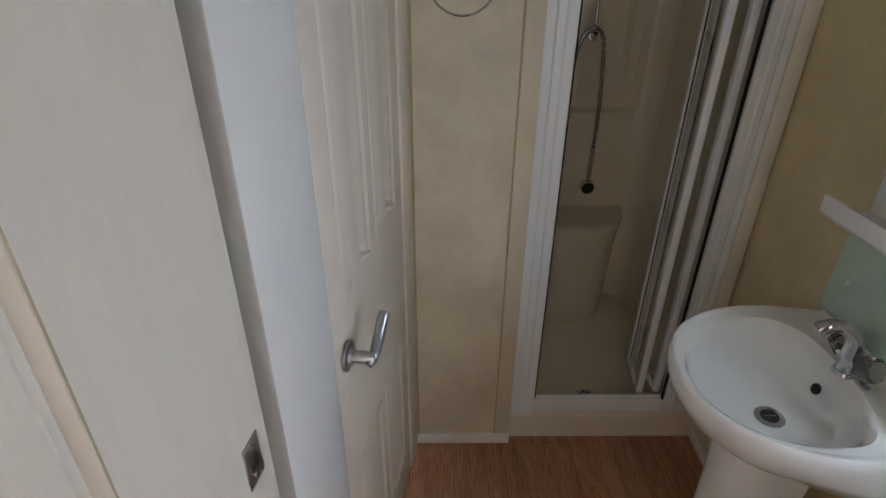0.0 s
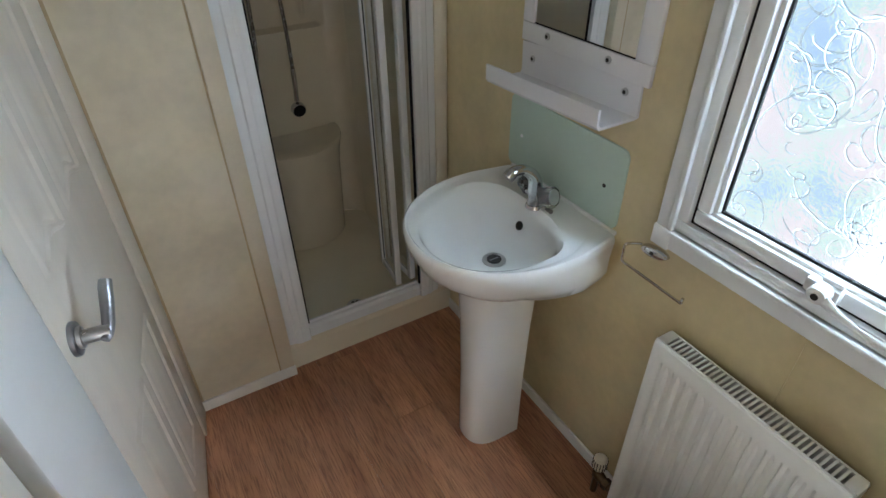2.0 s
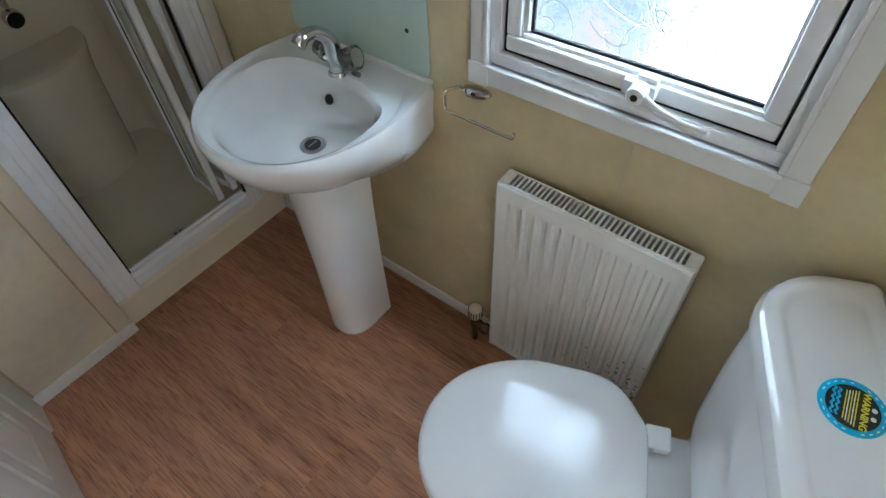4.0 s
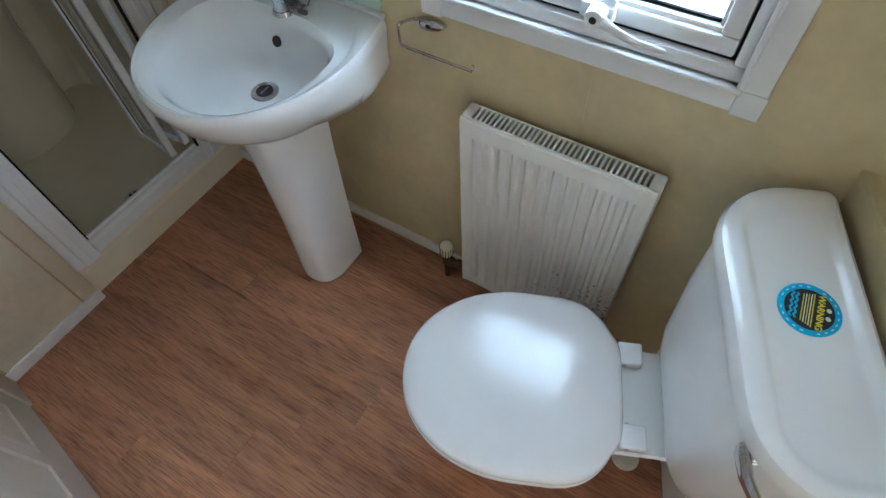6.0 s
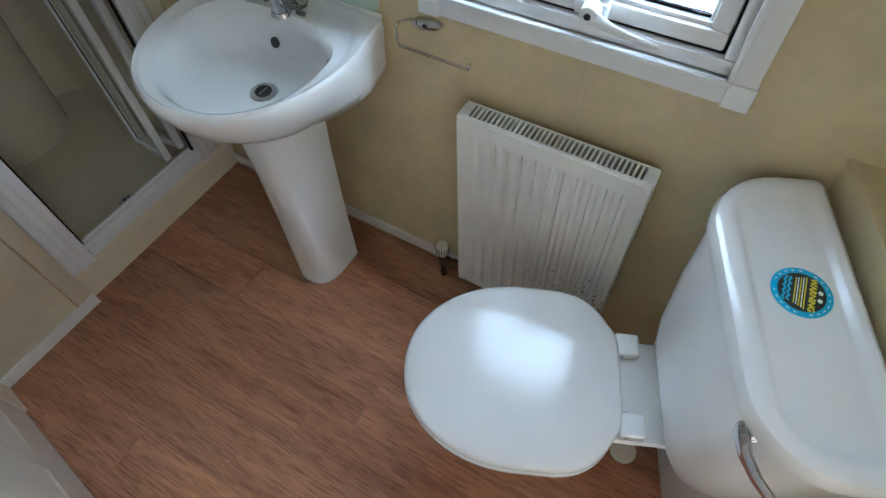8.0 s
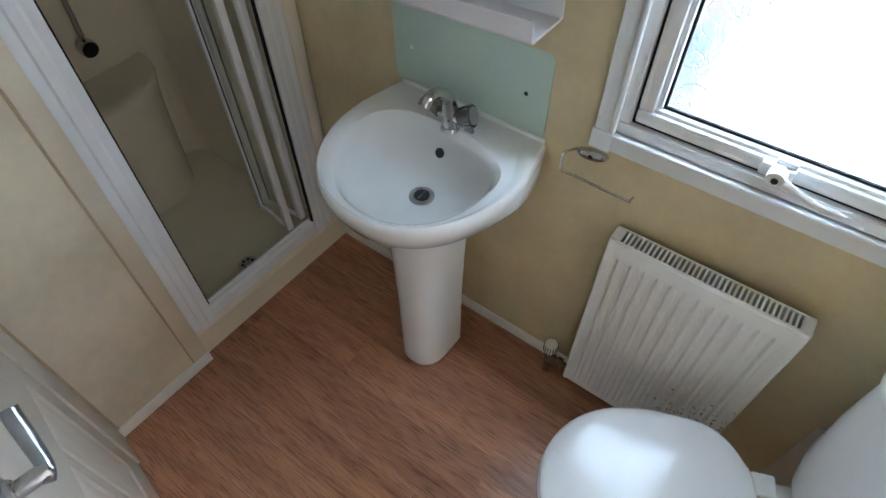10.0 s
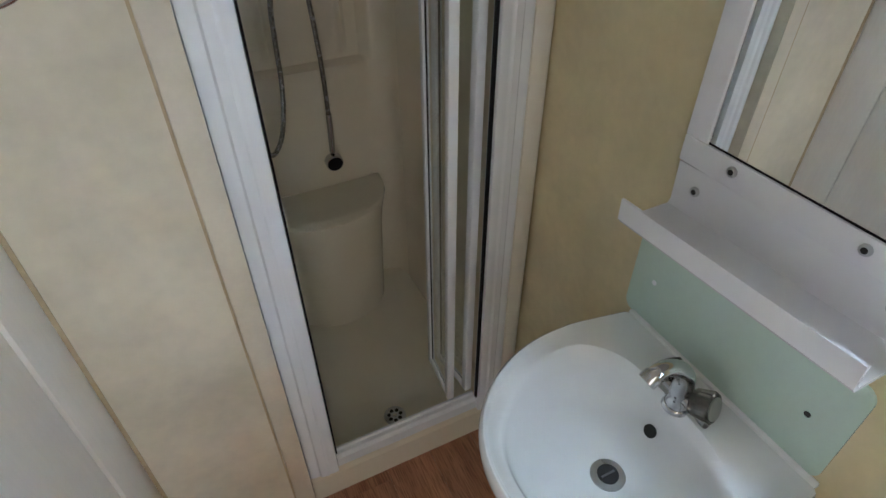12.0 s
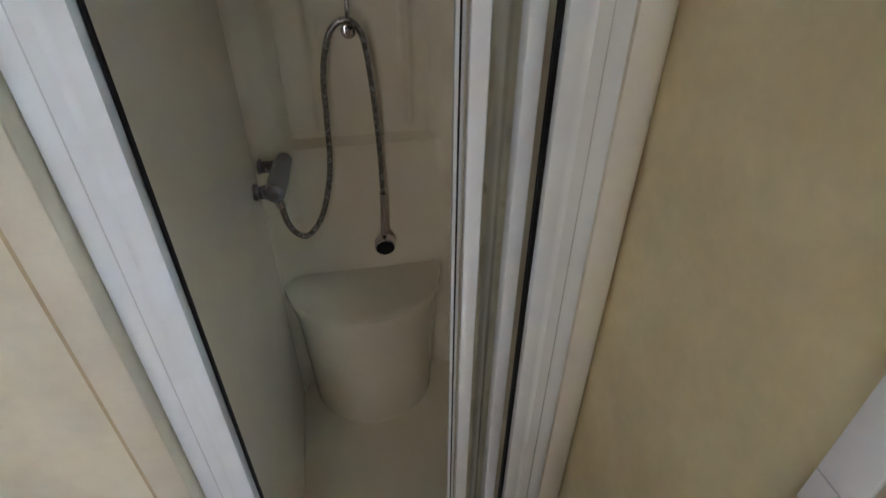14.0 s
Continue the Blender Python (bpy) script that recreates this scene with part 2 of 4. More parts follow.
def disc(c, axis, r, h, sides=24, bevel=0.0, r2=None):
    """A short cylinder from c along axis."""
    bm = bmesh.new()
    bmesh.ops.create_cone(bm, cap_ends=True, segments=sides, radius1=r, radius2=r if r2 is None else r2, depth=h)
    bmesh.ops.translate(bm, vec=(0, 0, h / 2), verts=bm.verts)
    if bevel:
        es = [e for e in bm.edges if abs(e.verts[0].co.z - e.verts[1].co.z) < 1e-6 and e.verts[0].co.z > h * 0.9]
        bmesh.ops.bevel(bm, geom=es, offset=bevel, segments=2, affect="EDGES", profile=0.5)
    m = Vector(axis).to_track_quat("Z", "Y").to_matrix().to_4x4()
    bm.transform(Matrix.Translation(c) @ m)
    return bm


def join(*bms):
    out = bmesh.new()
    for b in bms:
        me = bpy.data.meshes.new("tmp")
        b.to_mesh(me)
        out.from_mesh(me)
        bpy.data.meshes.remove(me)
        b.free()
    return out


def mesh_of(name, bm, material, smooth=True):
    me = bpy.data.meshes.new(name)
    bm.to_mesh(me)
    bm.free()
    me.materials.append(material)
    if smooth:
        me.shade_smooth()
        me.set_sharp_from_angle(angle=radians(34))
    return me


def part(name, bm, material, parent, label="", smooth=True):
    ob = new(name, mesh_of(name, bm, material, smooth))
    ob.parent = parent
    return tagged(ob, label) if label else ob


def thing(name, m, label, category, group=""):
    ob = new(name)
    ob.empty_display_size = 0.1
    ob.matrix_world = m
    ob.matrix_basis = m
    return tagged(ob, label, category, group)


def structure(name, bm, material, label, category, m=None):
    ob = new(name, mesh_of(name, bm, material))
    if m is not None:
        ob.matrix_basis = m
    return tagged(ob, label, category, kind="structure")


def ring_pts(f, n=48):
    return [f(2 * math.pi * k / n) for k in range(n)]


# ---- the room ----
# east wall with the window opening through it
WY0, WY1, WZ0, WZ1 = 0.693, 1.238, 0.925, 1.80
bm = bmesh.new()
box(bm, EAST, SOUTH, 0, EAST + 0.08, WY0, CEIL)
box(bm, EAST, WY1, 0, EAST + 0.08, SHOWER_Y + 0.06, CEIL)
box(bm, EAST, WY0, 0, EAST + 0.08, WY1, WZ0)
box(bm, EAST, WY0, WZ1, EAST + 0.08, WY1, CEIL)
structure("wall_east", bm, WALLPAPER, "cream vinyl papered outer wall with a window", "wall")
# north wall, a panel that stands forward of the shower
structure("wall_north", one_box(-0.3, NORTH, 0, 0.824, SHOWER_Y + 0.01, CEIL), WALLPAPER_DAYLIT, "cream vinyl papered panel beside the shower", "wall")
# west wall behind the doors
bm = bmesh.new()
box(bm, -0.16, -2.2, 0, -0.11, -0.01, CEIL)
structure("wall_west", bm, WALLPAPER, "cream papered partition wall behind the doors", "wall", WEST)
# never in view; the doorway is assumed, left open for the fill lamp
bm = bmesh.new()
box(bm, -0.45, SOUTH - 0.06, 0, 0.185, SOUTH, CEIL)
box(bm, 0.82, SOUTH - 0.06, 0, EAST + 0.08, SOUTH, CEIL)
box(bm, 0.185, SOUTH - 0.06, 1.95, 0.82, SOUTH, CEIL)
structure("wall_south", bm, WALLPAPER, "unseen cream papered partition wall with an assumed doorway", "wall")
structure("hall_end", one_box(-0.1, SOUTH - 0.16, 0, 1.1, SOUTH - 0.10, CEIL), WALLPAPER, "unseen plain wall closing the assumed hall behind the doorway", "wall")
structure("ceiling", one_box(-0.45, SOUTH - 0.06, CEIL, EAST + 0.08, SHOWER_BACK + 0.1, CEIL + 0.05), CEILING, "plain off-white ceiling board", "ceiling")

# corner boxing behind the toilet
TA = radians(23)
TOILET = Matrix.Translation((1.166, 0.645, 0)) @ Matrix.Rotation(TA, 4, "Z")   # origin under the hinges, local +y to the front
bm = bmesh.new()
box(bm, -0.75, -0.34, 0, 0.30, -0.285, 0.83)
structure("wall_boxing", bm, WALLPAPER, "cream papered boxing across the corner behind the cistern", "boxing", TOILET)
bm = loft([[TOILET @ Vector(p) for p in ((-0.75, -0.35, z), (0.30, -0.35, z), (0.30, -0.279, z), (-0.75, -0.279, z))] for z in (0.831, 0.842)])
structure("trim_boxing", bm, WALLPAPER, "cream capping strip on the boxing", "trim")
structure("boxing_plinth", one_box(-0.62, -0.284, 0, 0.30, -0.192, 0.36, bevel=0.003), CASING, "pale boxed-in plinth under the cistern", "boxing", TOILET)

# skirting
SK = 0.045
bm = bmesh.new()
box(bm, 0.485, NORTH - 0.009, 0, 0.827, NORTH, SK, 0.002)
structure("baseboard_north", bm, CASING, "low white plastic skirting strip", "skirting")
structure("baseboard_east", one_box(EAST - 0.009, 0.75, 0, EAST, SHOWER_Y - 0.005, SK, bevel=0.002), CASING, "low white plastic skirting strip along the outer wall", "skirting")
structure("trim_north", one_box(0.776, NORTH - 0.005, SK, 0.8245, NORTH, CEIL, bevel=0.002), TAN, "tan cover strip at the panel's edge", "trim")
structure("trim_north_edge", one_box(0.7705, NORTH - 0.003, SK, 0.7755, NORTH - 0.0005, CEIL), EDGE, "thin brown edge line of the cover strip", "trim")
structure("trim_corner", one_box(0.4985, NORTH - 0.004, SK, 0.5065, NORTH - 0.0004, CEIL), EDGE, "thin gold-brown bead in the corner by the door", "trim")
structure("trim_seam", one_box(EAST - 0.0022, 0.9285, 0.046, EAST - 0.0002, 0.9300, 0.876), WALLPAPER, "wallpaper panel seam under the window", "trim")

# ---- west side: two doors and the casing between them, in the wall's own frame (y = 0 at the north end) ----
def moulded_panel(y0, y1, z0, z1, arch, x=0.0, k=1.0, d=1.0):
    """A raised frame line and a raised field, as pressed into a moulded door; the lower edge dips where arch is set."""
    def outline(inset):
        a, b, c, d = y0 + inset, y1 - inset, z0 + inset, z1 - inset
        pts = [(b, c), (b, d)]
        n = 10
        pts += [(b + (a - b) * q / n, d) for q in range(1, n)]
        pts += [(a, d), (a, c)]
        for q in range(1, n):
            u = q / n
            pts.append((a + (b - a) * u, c + arch * (0.5 - 0.5 * math.cos(2 * math.pi * u)) * 0.9))
        return pts
    prof = [(0.0, 0.0), (0.006 * k, 0.0035), (0.012 * k, 0.0045), (0.018 * k, 0.0015), (0.024 * k, -0.002), (0.036 * k, 0.001), (0.046 * k, 0.0035)]
    rings = [[(x + h * k * d, y, z) for y, z in outline(i)] for i, h in prof]
    return loft(rings, (False, True))


def lever(parent, y, z, x, way):
    """A lever handle on a round rose: a stout neck, and a slim grip turned up towards way (+1 north)."""
    h = part("handle", disc((x, y, z), (1, 0, 0), 0.030, 0.008, 28, 0.003), GUNMETAL, parent, "satin steel lever handle")
    part("collar", disc((x + 0.008, y, z), (1, 0, 0), 0.019, 0.007, 24, 0.002), STEEL, h)
    part("neck", disc((x + 0.015, y, z), (1, 0, 0), 0.0125, 0.042, 20, 0.003), STEEL, h)
    part("grip", tube(spline([(x + 0.046, y - 0.014 * way, z - 0.006), (x + 0.052, y + 0.004 * way, z + 0.002), (x + 0.054, y + 0.040 * way, z + 0.022), (x + 0.056, y + 0.062 * way, z + 0.042), (x + 0.058, y + 0.074 * way, z + 0.052)], 6), 0.008, 12, [0.005 + 0.0065 * math.sin(math.pi * min(0.97, 0.08 + 0.62 * k / 24)) ** 0.7 for k in range(25)]), GUNMETAL, h)
    return h


DOOR_N, DOOR_S = -0.030, -0.590
door = thing("door_1", WEST, "closed cream moulded door with arched panels", "door")
door["kind"] = "structure"
leaf = part("leaf", one_box(-0.042, DOOR_S, 0.006, 0.0, DOOR_N, 1.93, bevel=0.003), DOOR, door)
mid = (DOOR_N + DOOR_S) / 2
for a, b in ((DOOR_S + 0.075, mid - 0.02), (mid + 0.02, DOOR_N - 0.075)):
    part("panel", moulded_panel(a, b, 1.03, 1.83, 0.03), DOOR, leaf)
    part("panel", moulded_panel(a, b, 0.16, 0.62, -0.0), DOOR, leaf)
lever(leaf, DOOR_S + 0.055, 0.928, 0.0, 1)

structure("door_casing_north", one_box(-0.108, DOOR_N + 0.002, 0, 0.006, 0.080, CEIL, bevel=0.003), DOOR, "cream door casing in the corner", "casing", WEST)
structure("door_casing_middle", one_box(-0.108, -0.805, 0, 0.004, DOOR_S - 0.008, CEIL, bevel=0.004), CASING, "wide white upright casing between two doors", "casing", WEST)
# brown here carries the shade of the gap between leaf and casing
structure("door_jamb", one_box(-0.108, -0.94, 0, -0.085, -0.806, CEIL, bevel=0.002), SHADE_BROWN, "recess beside the white casing, its shade put into a brown colour", "casing", WEST)
structure("door_head", one_box(-0.108, DOOR_S - 0.004, 1.937, 0.003, DOOR_N + 0.003, CEIL), CASING, "white panel above the door", "casing", WEST)

E2, E1 = -1.51, -0.868
door = thing("door_2", WEST, "open cream moulded door folded back along the wall", "door")
door["kind"] = "structure"
leaf = part("leaf", one_box(-0.022, E2, 0.006, 0.020, E1, 1.93, bevel=0.007), DOOR, door)
# two thin brown strips along the panel's edge
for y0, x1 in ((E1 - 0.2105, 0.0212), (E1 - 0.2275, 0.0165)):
    part("moulding_line", one_box(0.0140, y0, 0.16, x1, y0 + 0.0032, 1.83), EDGE, leaf, "brown line along the moulding")
part("panel", moulded_panel(E2 + 0.03, E1 - 0.212, 0.16, 1.83, 0.0, 0.020, 0.6, 4.0), DOOR, leaf)
plate = part("strike_plate", one_box(0.0201, E1 - 0.060, 1.066, 0.0222, E1 - 0.026, 1.129, bevel=0.0008), STEEL, leaf, "small worn steel latch plate")
for z in (1.076, 1.118):
    part("screw", disc((0.0222, E1 - 0.043, z), (1, 0, 0), 0.0042, 0.0012, 12), CHROME, plate)
part("latch_hole", one_box(0.0222, E1 - 0.052, 1.087, 0.0226, E1 - 0.036, 1.107), DARK, plate)

# ---- towel ring on the north panel ----
ring = thing("towel_ring", Matrix.Translation((0.625, NORTH, 1.600)), "thin chrome towel ring on the papered panel", "towel ring")
part("mount", disc((0, 0, 0), (0, -1, 0), 0.024, 0.012, 24, 0.004), CHROME, ring)
part("hanger", disc((0, -0.012, 0), (0, -1, 0), 0.007, 0.022, 14), CHROME, ring)
loop = [(0.08 * math.sin(a), -0.028 - 0.006 * (1 - math.cos(a)), -0.08 + 0.08 * math.cos(a)) for a in [2 * math.pi * k / 48 for k in range(49)]]
part("ring", tube(loop, 0.003, 8), CHROME, ring)

# ---- window ----
win = thing("window_1", Matrix.Translation((EAST, 0, 0)), "white plastic casement window with frosted swirl-patterned glass", "window")
win["kind"] = "structure"


def frame_bars(x0, x1, y0, y1, z0, z1, w):
    """The four bars of a rectangular frame."""
    return [((x0, y0, z0, x1, y1, z0 + w)), ((x0, y0, z1 - w, x1, y1, z1)), ((x0, y0, z0 + w + 0.0006, x1, y0 + w, z1 - w - 0.0006)), ((x0, y1 - w, z0 + w + 0.0006, x1, y1, z1 - w - 0.0006))]


for b in frame_bars(-0.018, -0.0005, 0.655, 1.275, 0.878, 1.845, 0.042):
    part("trim", one_box(*b, bevel=0.003), UPVC, win)
part("corner_cap", one_box(-0.0205, 0.652, 0.875, -0.0005, 0.6965, 0.9215, bevel=0.002), UPVC, win)
part("corner_cap", one_box(-0.0205, 1.2335, 0.875, -0.0005, 1.278, 0.9215, bevel=0.002), UPVC, win)
for b in frame_bars(-0.030, -0.0185, 0.692, 1.239, 0.918, 1.805, 0.010):
    part("bead", one_box(*b, bevel=0.003), UPVC, win)
for b in frame_bars(-0.012, 0.055, 0.694, 1.237, 0.926, 1.799, 0.026):
    part("window_frame", one_box(*b, bevel=0.003), UPVC, win)
for b in frame_bars(0.000, 0.045, 0.7205, 1.2095, 0.9535, 1.7715, 0.004):
    part("gasket", one_box(*b), BLACK, win)
for b in frame_bars(0.004, 0.030, 0.7495, 1.1755, 0.9845, 1.7345, 0.0115):
    part("glazing_bead", one_box(*b, bevel=0.004), UPVC, win)
for b in frame_bars(-0.004, 0.046, 0.725, 1.205, 0.958, 1.767, 0.030):
    part("sash", one_box(*b, bevel=0.005), UPVC, win)
for b in frame_bars(0.014, 0.020, 0.7545, 1.164, 0.9965, 1.723, 0.005):
    part("seal", one_box(*b), BLACK, win)
pane = part("pane", one_box(0.020, 0.755, 0.996, 0.0245, 1.168, 1.725), FROSTED, win, "frosted glass pane with swirls")
pane.visible_shadow = False
# raised swirls on the pane's inner face
rnd = random.Random(5)
bits = []
for k in range(130):
    cy, cz = rnd.uniform(0.77, 1.15), rnd.uniform(1.015, 1.71)
    r0, turn, a0, s = rnd.choice((0.008, 0.011, 0.014, 0.018, 0.030)) * rnd.uniform(0.8, 1.2), rnd.uniform(0.5, 1.5) * 2 * math.pi, rnd.uniform(0, 6.28), rnd.choice((-1, 1))
    pts, n = [], 30
    long, tilt = rnd.uniform(1.0, 1.9), rnd.uniform(0, math.pi)
    for i in range(n):
        u = i / (n - 1)
        r = r0 * (1.9 - 3.0 * u if u < 0.2 else 1.3 * (1 - 0.85 * (u - 0.2)))
        a = a0 + s * turn * u
        p, q = r * long * math.cos(a), r * math.sin(a)
        y, z = cy + p * math.cos(tilt) - q * math.sin(tilt), cz + p * math.sin(tilt) + q * math.cos(tilt)
        pts.append((0.0192, min(max(y, 0.760), 1.158), min(max(z, 1.002), 1.717)))
    bits.append(tube(pts, 0.002, 6, [0.0006 + 0.0011 * math.sin(math.pi * min(1, 0.08 + i / n)) for i in range(n)]))
swirls = join(*bits)
for v in swirls.verts:
    v.co.x = 0.0197 + (v.co.x - 0.0192) * 0.38   # low ridges
rel = part("relief", swirls, RELIEF, pane, "raised swirl relief")
rel.visible_shadow = False
# handle
hb = part("handle", one_box(-0.022, 0.911, 0.965, -0.004, 0.968, 0.992, bevel=0.004), UPVC, win, "white plastic window handle")
part("pivot", disc((-0.020, 0.936, 0.982), (-1, 0, -0.1), 0.0165, 0.024, 24, 0.004), UPVC, hb)
part("button", disc((-0.0445, 0.936, 0.9796), (-1, 0, -0.1), 0.006, 0.002, 16), DARK, hb)
part("grip", loft([[(-0.036 + dx * 0.9 + ox, y + 0.0, 0.982 + dz + oz) for dx, dz in [(w * math.cos(a) * 0.55, w * math.sin(a)) for a in [2 * math.pi * k / 12 for k in range(12)]]]
                   for y, w, ox, oz in ((0.941, 0.010, 0, 0.0), (0.923, 0.0115, -0.002, -0.004), (0.893, 0.008, -0.006, -0.012), (0.858, 0.0075, -0.010, -0.017), (0.828, 0.008, -0.009, -0.019), (0.815, 0.004, -0.008, -0.019))]), UPVC, hb)
part("keeper", one_box(-0.016, 0.913, 0.9935, -0.0045, 0.948, 1.004, bevel=0.003), UPVC, hb)
backdrop = structure("backdrop", one_box(EAST + 1.2, -6, -0.4, EAST + 1.21, 8, 11), OUTSIDE, "bright overcast daylight beyond the frosted pane", "backdrop")

# ---- shower ----
SX0, SX1 = 0.898, 1.440
structure("shower_wall_west", one_box(SX0 - 0.03, SHOWER_Y + 0.0145, 0.09, SX0, SHOWER_BACK, CEIL, bevel=0.0), ACRYLIC, "glossy cream moulded shower side wall", "shower wall")
structure("shower_wall_east", one_box(SX1, SHOWER_Y + 0.0145, 0.09, SX1 + 0.03, SHOWER_BACK, CEIL), ACRYLIC, "glossy cream moulded shower side wall", "shower wall")


def back_wall():
    """The moulded back wall: rounded corners, an upper field set back over a ledge, and two upright flutes."""
    n, rings = 120, []
    for z in (0.06, 0.5, 0.9, 0.970, 0.978, 0.986, 0.994, 1.002, 1.012, 1.03, 1.5, CEIL):
        row = []
        for i in range(n + 1):
            x = SX0 + (SX1 - SX0) * i / n
            edge = min(x - SX0, SX1 - x)
            y = SHOWER_BACK
            if edge < 0.08:
                y -= 0.08 - math.sqrt(max(0, 0.08 ** 2 - (0.08 - edge) ** 2))
            inner = min(1, max(0, (edge - 0.06) / 0.03))
            y += 0.026 * inner * min(1, max(0, (z - 0.97) / 0.016))
            for c in (SX0 + 0.17, SX1 - 0.14):
                y -= 0.018 * math.exp(-((x - c) / 0.011) ** 2) * min(1, max(0, (z - 1.0) / 0.03))
            row.append((x, y, z))
        rings.append(row + [(SX1 + 0.03, SHOWER_BACK + 0.05, z), (SX0 - 0.03, SHOWER_BACK + 0.05, z)])
    return loft(rings)


structure("shower_wall_back", back_wall(), ACRYLIC, "glossy cream moulded back wall with a ledge and flutes", "shower wall")

# moulded seat growing out of the back wall
cx = 1.135
def seat_ring(z, depth, half):
    pts = []
    n = 28
    for k in range(n + 1):
        a = math.pi * k / n
        pts.append((cx - half * math.cos(a), SHOWER_BACK - 0.002 - depth * math.sin(a) ** 0.8, z))
    pts += [(cx + half, SHOWER_BACK + 0.01, z), (cx - half, SHOWER_BACK + 0.01, z)]
    return pts


seat = loft([seat_ring(z, d, h) for z, d, h in ((0.07, 0.225, 0.200), (0.25, 0.233, 0.207), (0.43, 0.240, 0.215), (0.50, 0.242, 0.224), (0.528, 0.243, 0.231), (0.545, 0.239, 0.236), (0.554, 0.227, 0.236), (0.557, 0.200, 0.225), (0.553, 0.16, 0.19), (0.549, 0.05, 0.06))])
structure("shower_seat", seat, ACRYLIC, "moulded cream corner seat with a bowed front", "shower seat")

# tray
tray = thing("shower_tray", Matrix.Translation((0, 0, 0)), "cream raised shower tray with a round drain", "shower tray")
part("floor", one_box(SX0 - 0.03, SHOWER_Y + 0.04, 0.055, SX1 + 0.03, SHOWER_BACK + 0.02, 0.088, bevel=0.0), ACRYLIC, tray)
rise = loft([[(x, y, z) for y, z in ((SHOWER_Y - 0.004, 0.0), (SHOWER_Y - 0.004, 0.098), (SHOWER_Y + 0.006, 0.112), (SHOWER_Y + 0.055, 0.116), (SHOWER_Y + 0.075, 0.105), (SHOWER_Y + 0.085, 0.06), (SHOWER_Y + 0.085, 0.0))] for x in (0.826, EAST - 0.0005)])
part("front", rise, ACRYLIC, tray)
dr = part("drain", disc((1.128, 2.262, 0.0885), (0, 0, 1), 0.035, 0.004, 32, 0.0015), STEEL, tray, "round steel drain cover")
for k in range(7):
    a = 2 * math.pi * k / 7
    part("hole", disc((1.128 + 0.019 * math.cos(a), 2.262 + 0.019 * math.sin(a), 0.0926), (0, 0, 1), 0.0065, 0.0006, 10), DARK, dr)
part("centre", disc((1.128, 2.262, 0.0926), (0, 0, 1), 0.007, 0.002, 12, 0.001), CHROME, dr)


def upright(x0, x1, y0, y1, steps, z0=0.115, z1=1.93):
    """An upright extrusion with ridges: steps are (share of the width, depth towards the room)."""
    w = x1 - x0
    prof = [(x0, y1)] + [(x0 + w * s, y0 - d) for s, d in steps] + [(x1, y1)]
    return loft([[(x, y, z) for x, y in prof] for z in (z0, z1)])


enc = thing("shower_door", Matrix.Translation((0, 0, 0)), "white framed bifold shower door, folded open", "shower door")
ridge = [(0.0, 0.0), (0.02, 0.010), (0.2, 0.014), (0.25, 0.013), (0.33, 0.014), (0.38, 0.019), (0.6, 0.023), (0.65, 0.0205), (0.72, 0.0205), (0.76, 0.022), (0.96, 0.021), (1.0, 0.004)]
part("jamb", upright(0.8255, 0.9105, SHOWER_Y + 0.012, SHOWER_Y + 0.014, ridge), FRAME_WHITE, enc)
part("jamb", upright(1.3635, 1.446, SHOWER_Y + 0.012, SHOWER_Y + 0.018, [(1 - s, d) for s, d in ridge[::-1]]), FRAME_WHITE, enc)
part("seal", one_box(0.9110, SHOWER_Y + 0.004, 0.18, 0.9147, SHOWER_Y + 0.012, 1.90), BLACK, enc)
part("seal", one_box(1.3575, SHOWER_Y - 0.004, 0.18, 1.3630, SHOWER_Y + 0.006, 1.90), BLACK, enc)
part("sill", loft([[(x, y, z) for y, z in ((SHOWER_Y + 0.004, 0.1155), (SHOWER_Y + 0.002, 0.155), (SHOWER_Y + 0.010, 0.166), (SHOWER_Y + 0.020, 0.168), (SHOWER_Y + 0.023, 0.175), (SHOWER_Y + 0.030, 0.175), (SHOWER_Y + 0.038, 0.160), (SHOWER_Y + 0.040, 0.1155))] for x in (0.9110, 1.3630)]), FRAME_WHITE, enc)
part("head_rail", one_box(0.9110, SHOWER_Y + 0.002, 1.90, 1.3630, SHOWER_Y + 0.06, 1.95, bevel=0.004), FRAME_WHITE, enc)
APEX = (1.310, 2.350)


def fold(p, q):
    """One folded leaf, from p to q in plan: glass between two white stiles and rails."""
    d = Vector((q[0] - p[0], q[1] - p[1], 0))
    w = d.length
    m = Matrix.Translation((p[0], p[1], 0)) @ Matrix.Rotation(math.atan2(d.y, d.x), 4, "Z")
    def put(nm, b, material, parent, label=""):
        bb = one_box(*b, bevel=0.002 if material is not SHOWER_GLASS else 0.0)
        bb.transform(m)
        return part(nm, bb, material, parent, label)
    lf = put("leaf", (0.006, -0.003, 0.215, w - 0.006, 0.003, 1.865), SHOWER_GLASS, enc, "clear glass folding leaf")
    lf.visible_shadow = False
    put("stile", (0.0, -0.011, 0.19, 0.022, 0.011, 1.89), FRAME_WHITE, lf)
    put("stile", (w - 0.020, -0.010, 0.19, w, 0.010, 1.89), FRAME_WHITE, lf)
    put("rail", (0.0222, -0.009, 0.19, w - 0.0202, 0.009, 0.214), FRAME_WHITE, lf)
    put("rail", (0.0222, -0.009, 1.866, w - 0.0202, 0.009, 1.89), FRAME_WHITE, lf)
    put("gasket", (0.0222, -0.0045, 0.2145, 0.0255, 0.0045, 1.8655), BLACK, lf)
    put("gasket", (w - 0.0242, -0.0045, 0.2145, w - 0.0205, 0.0045, 1.8655), BLACK, lf)


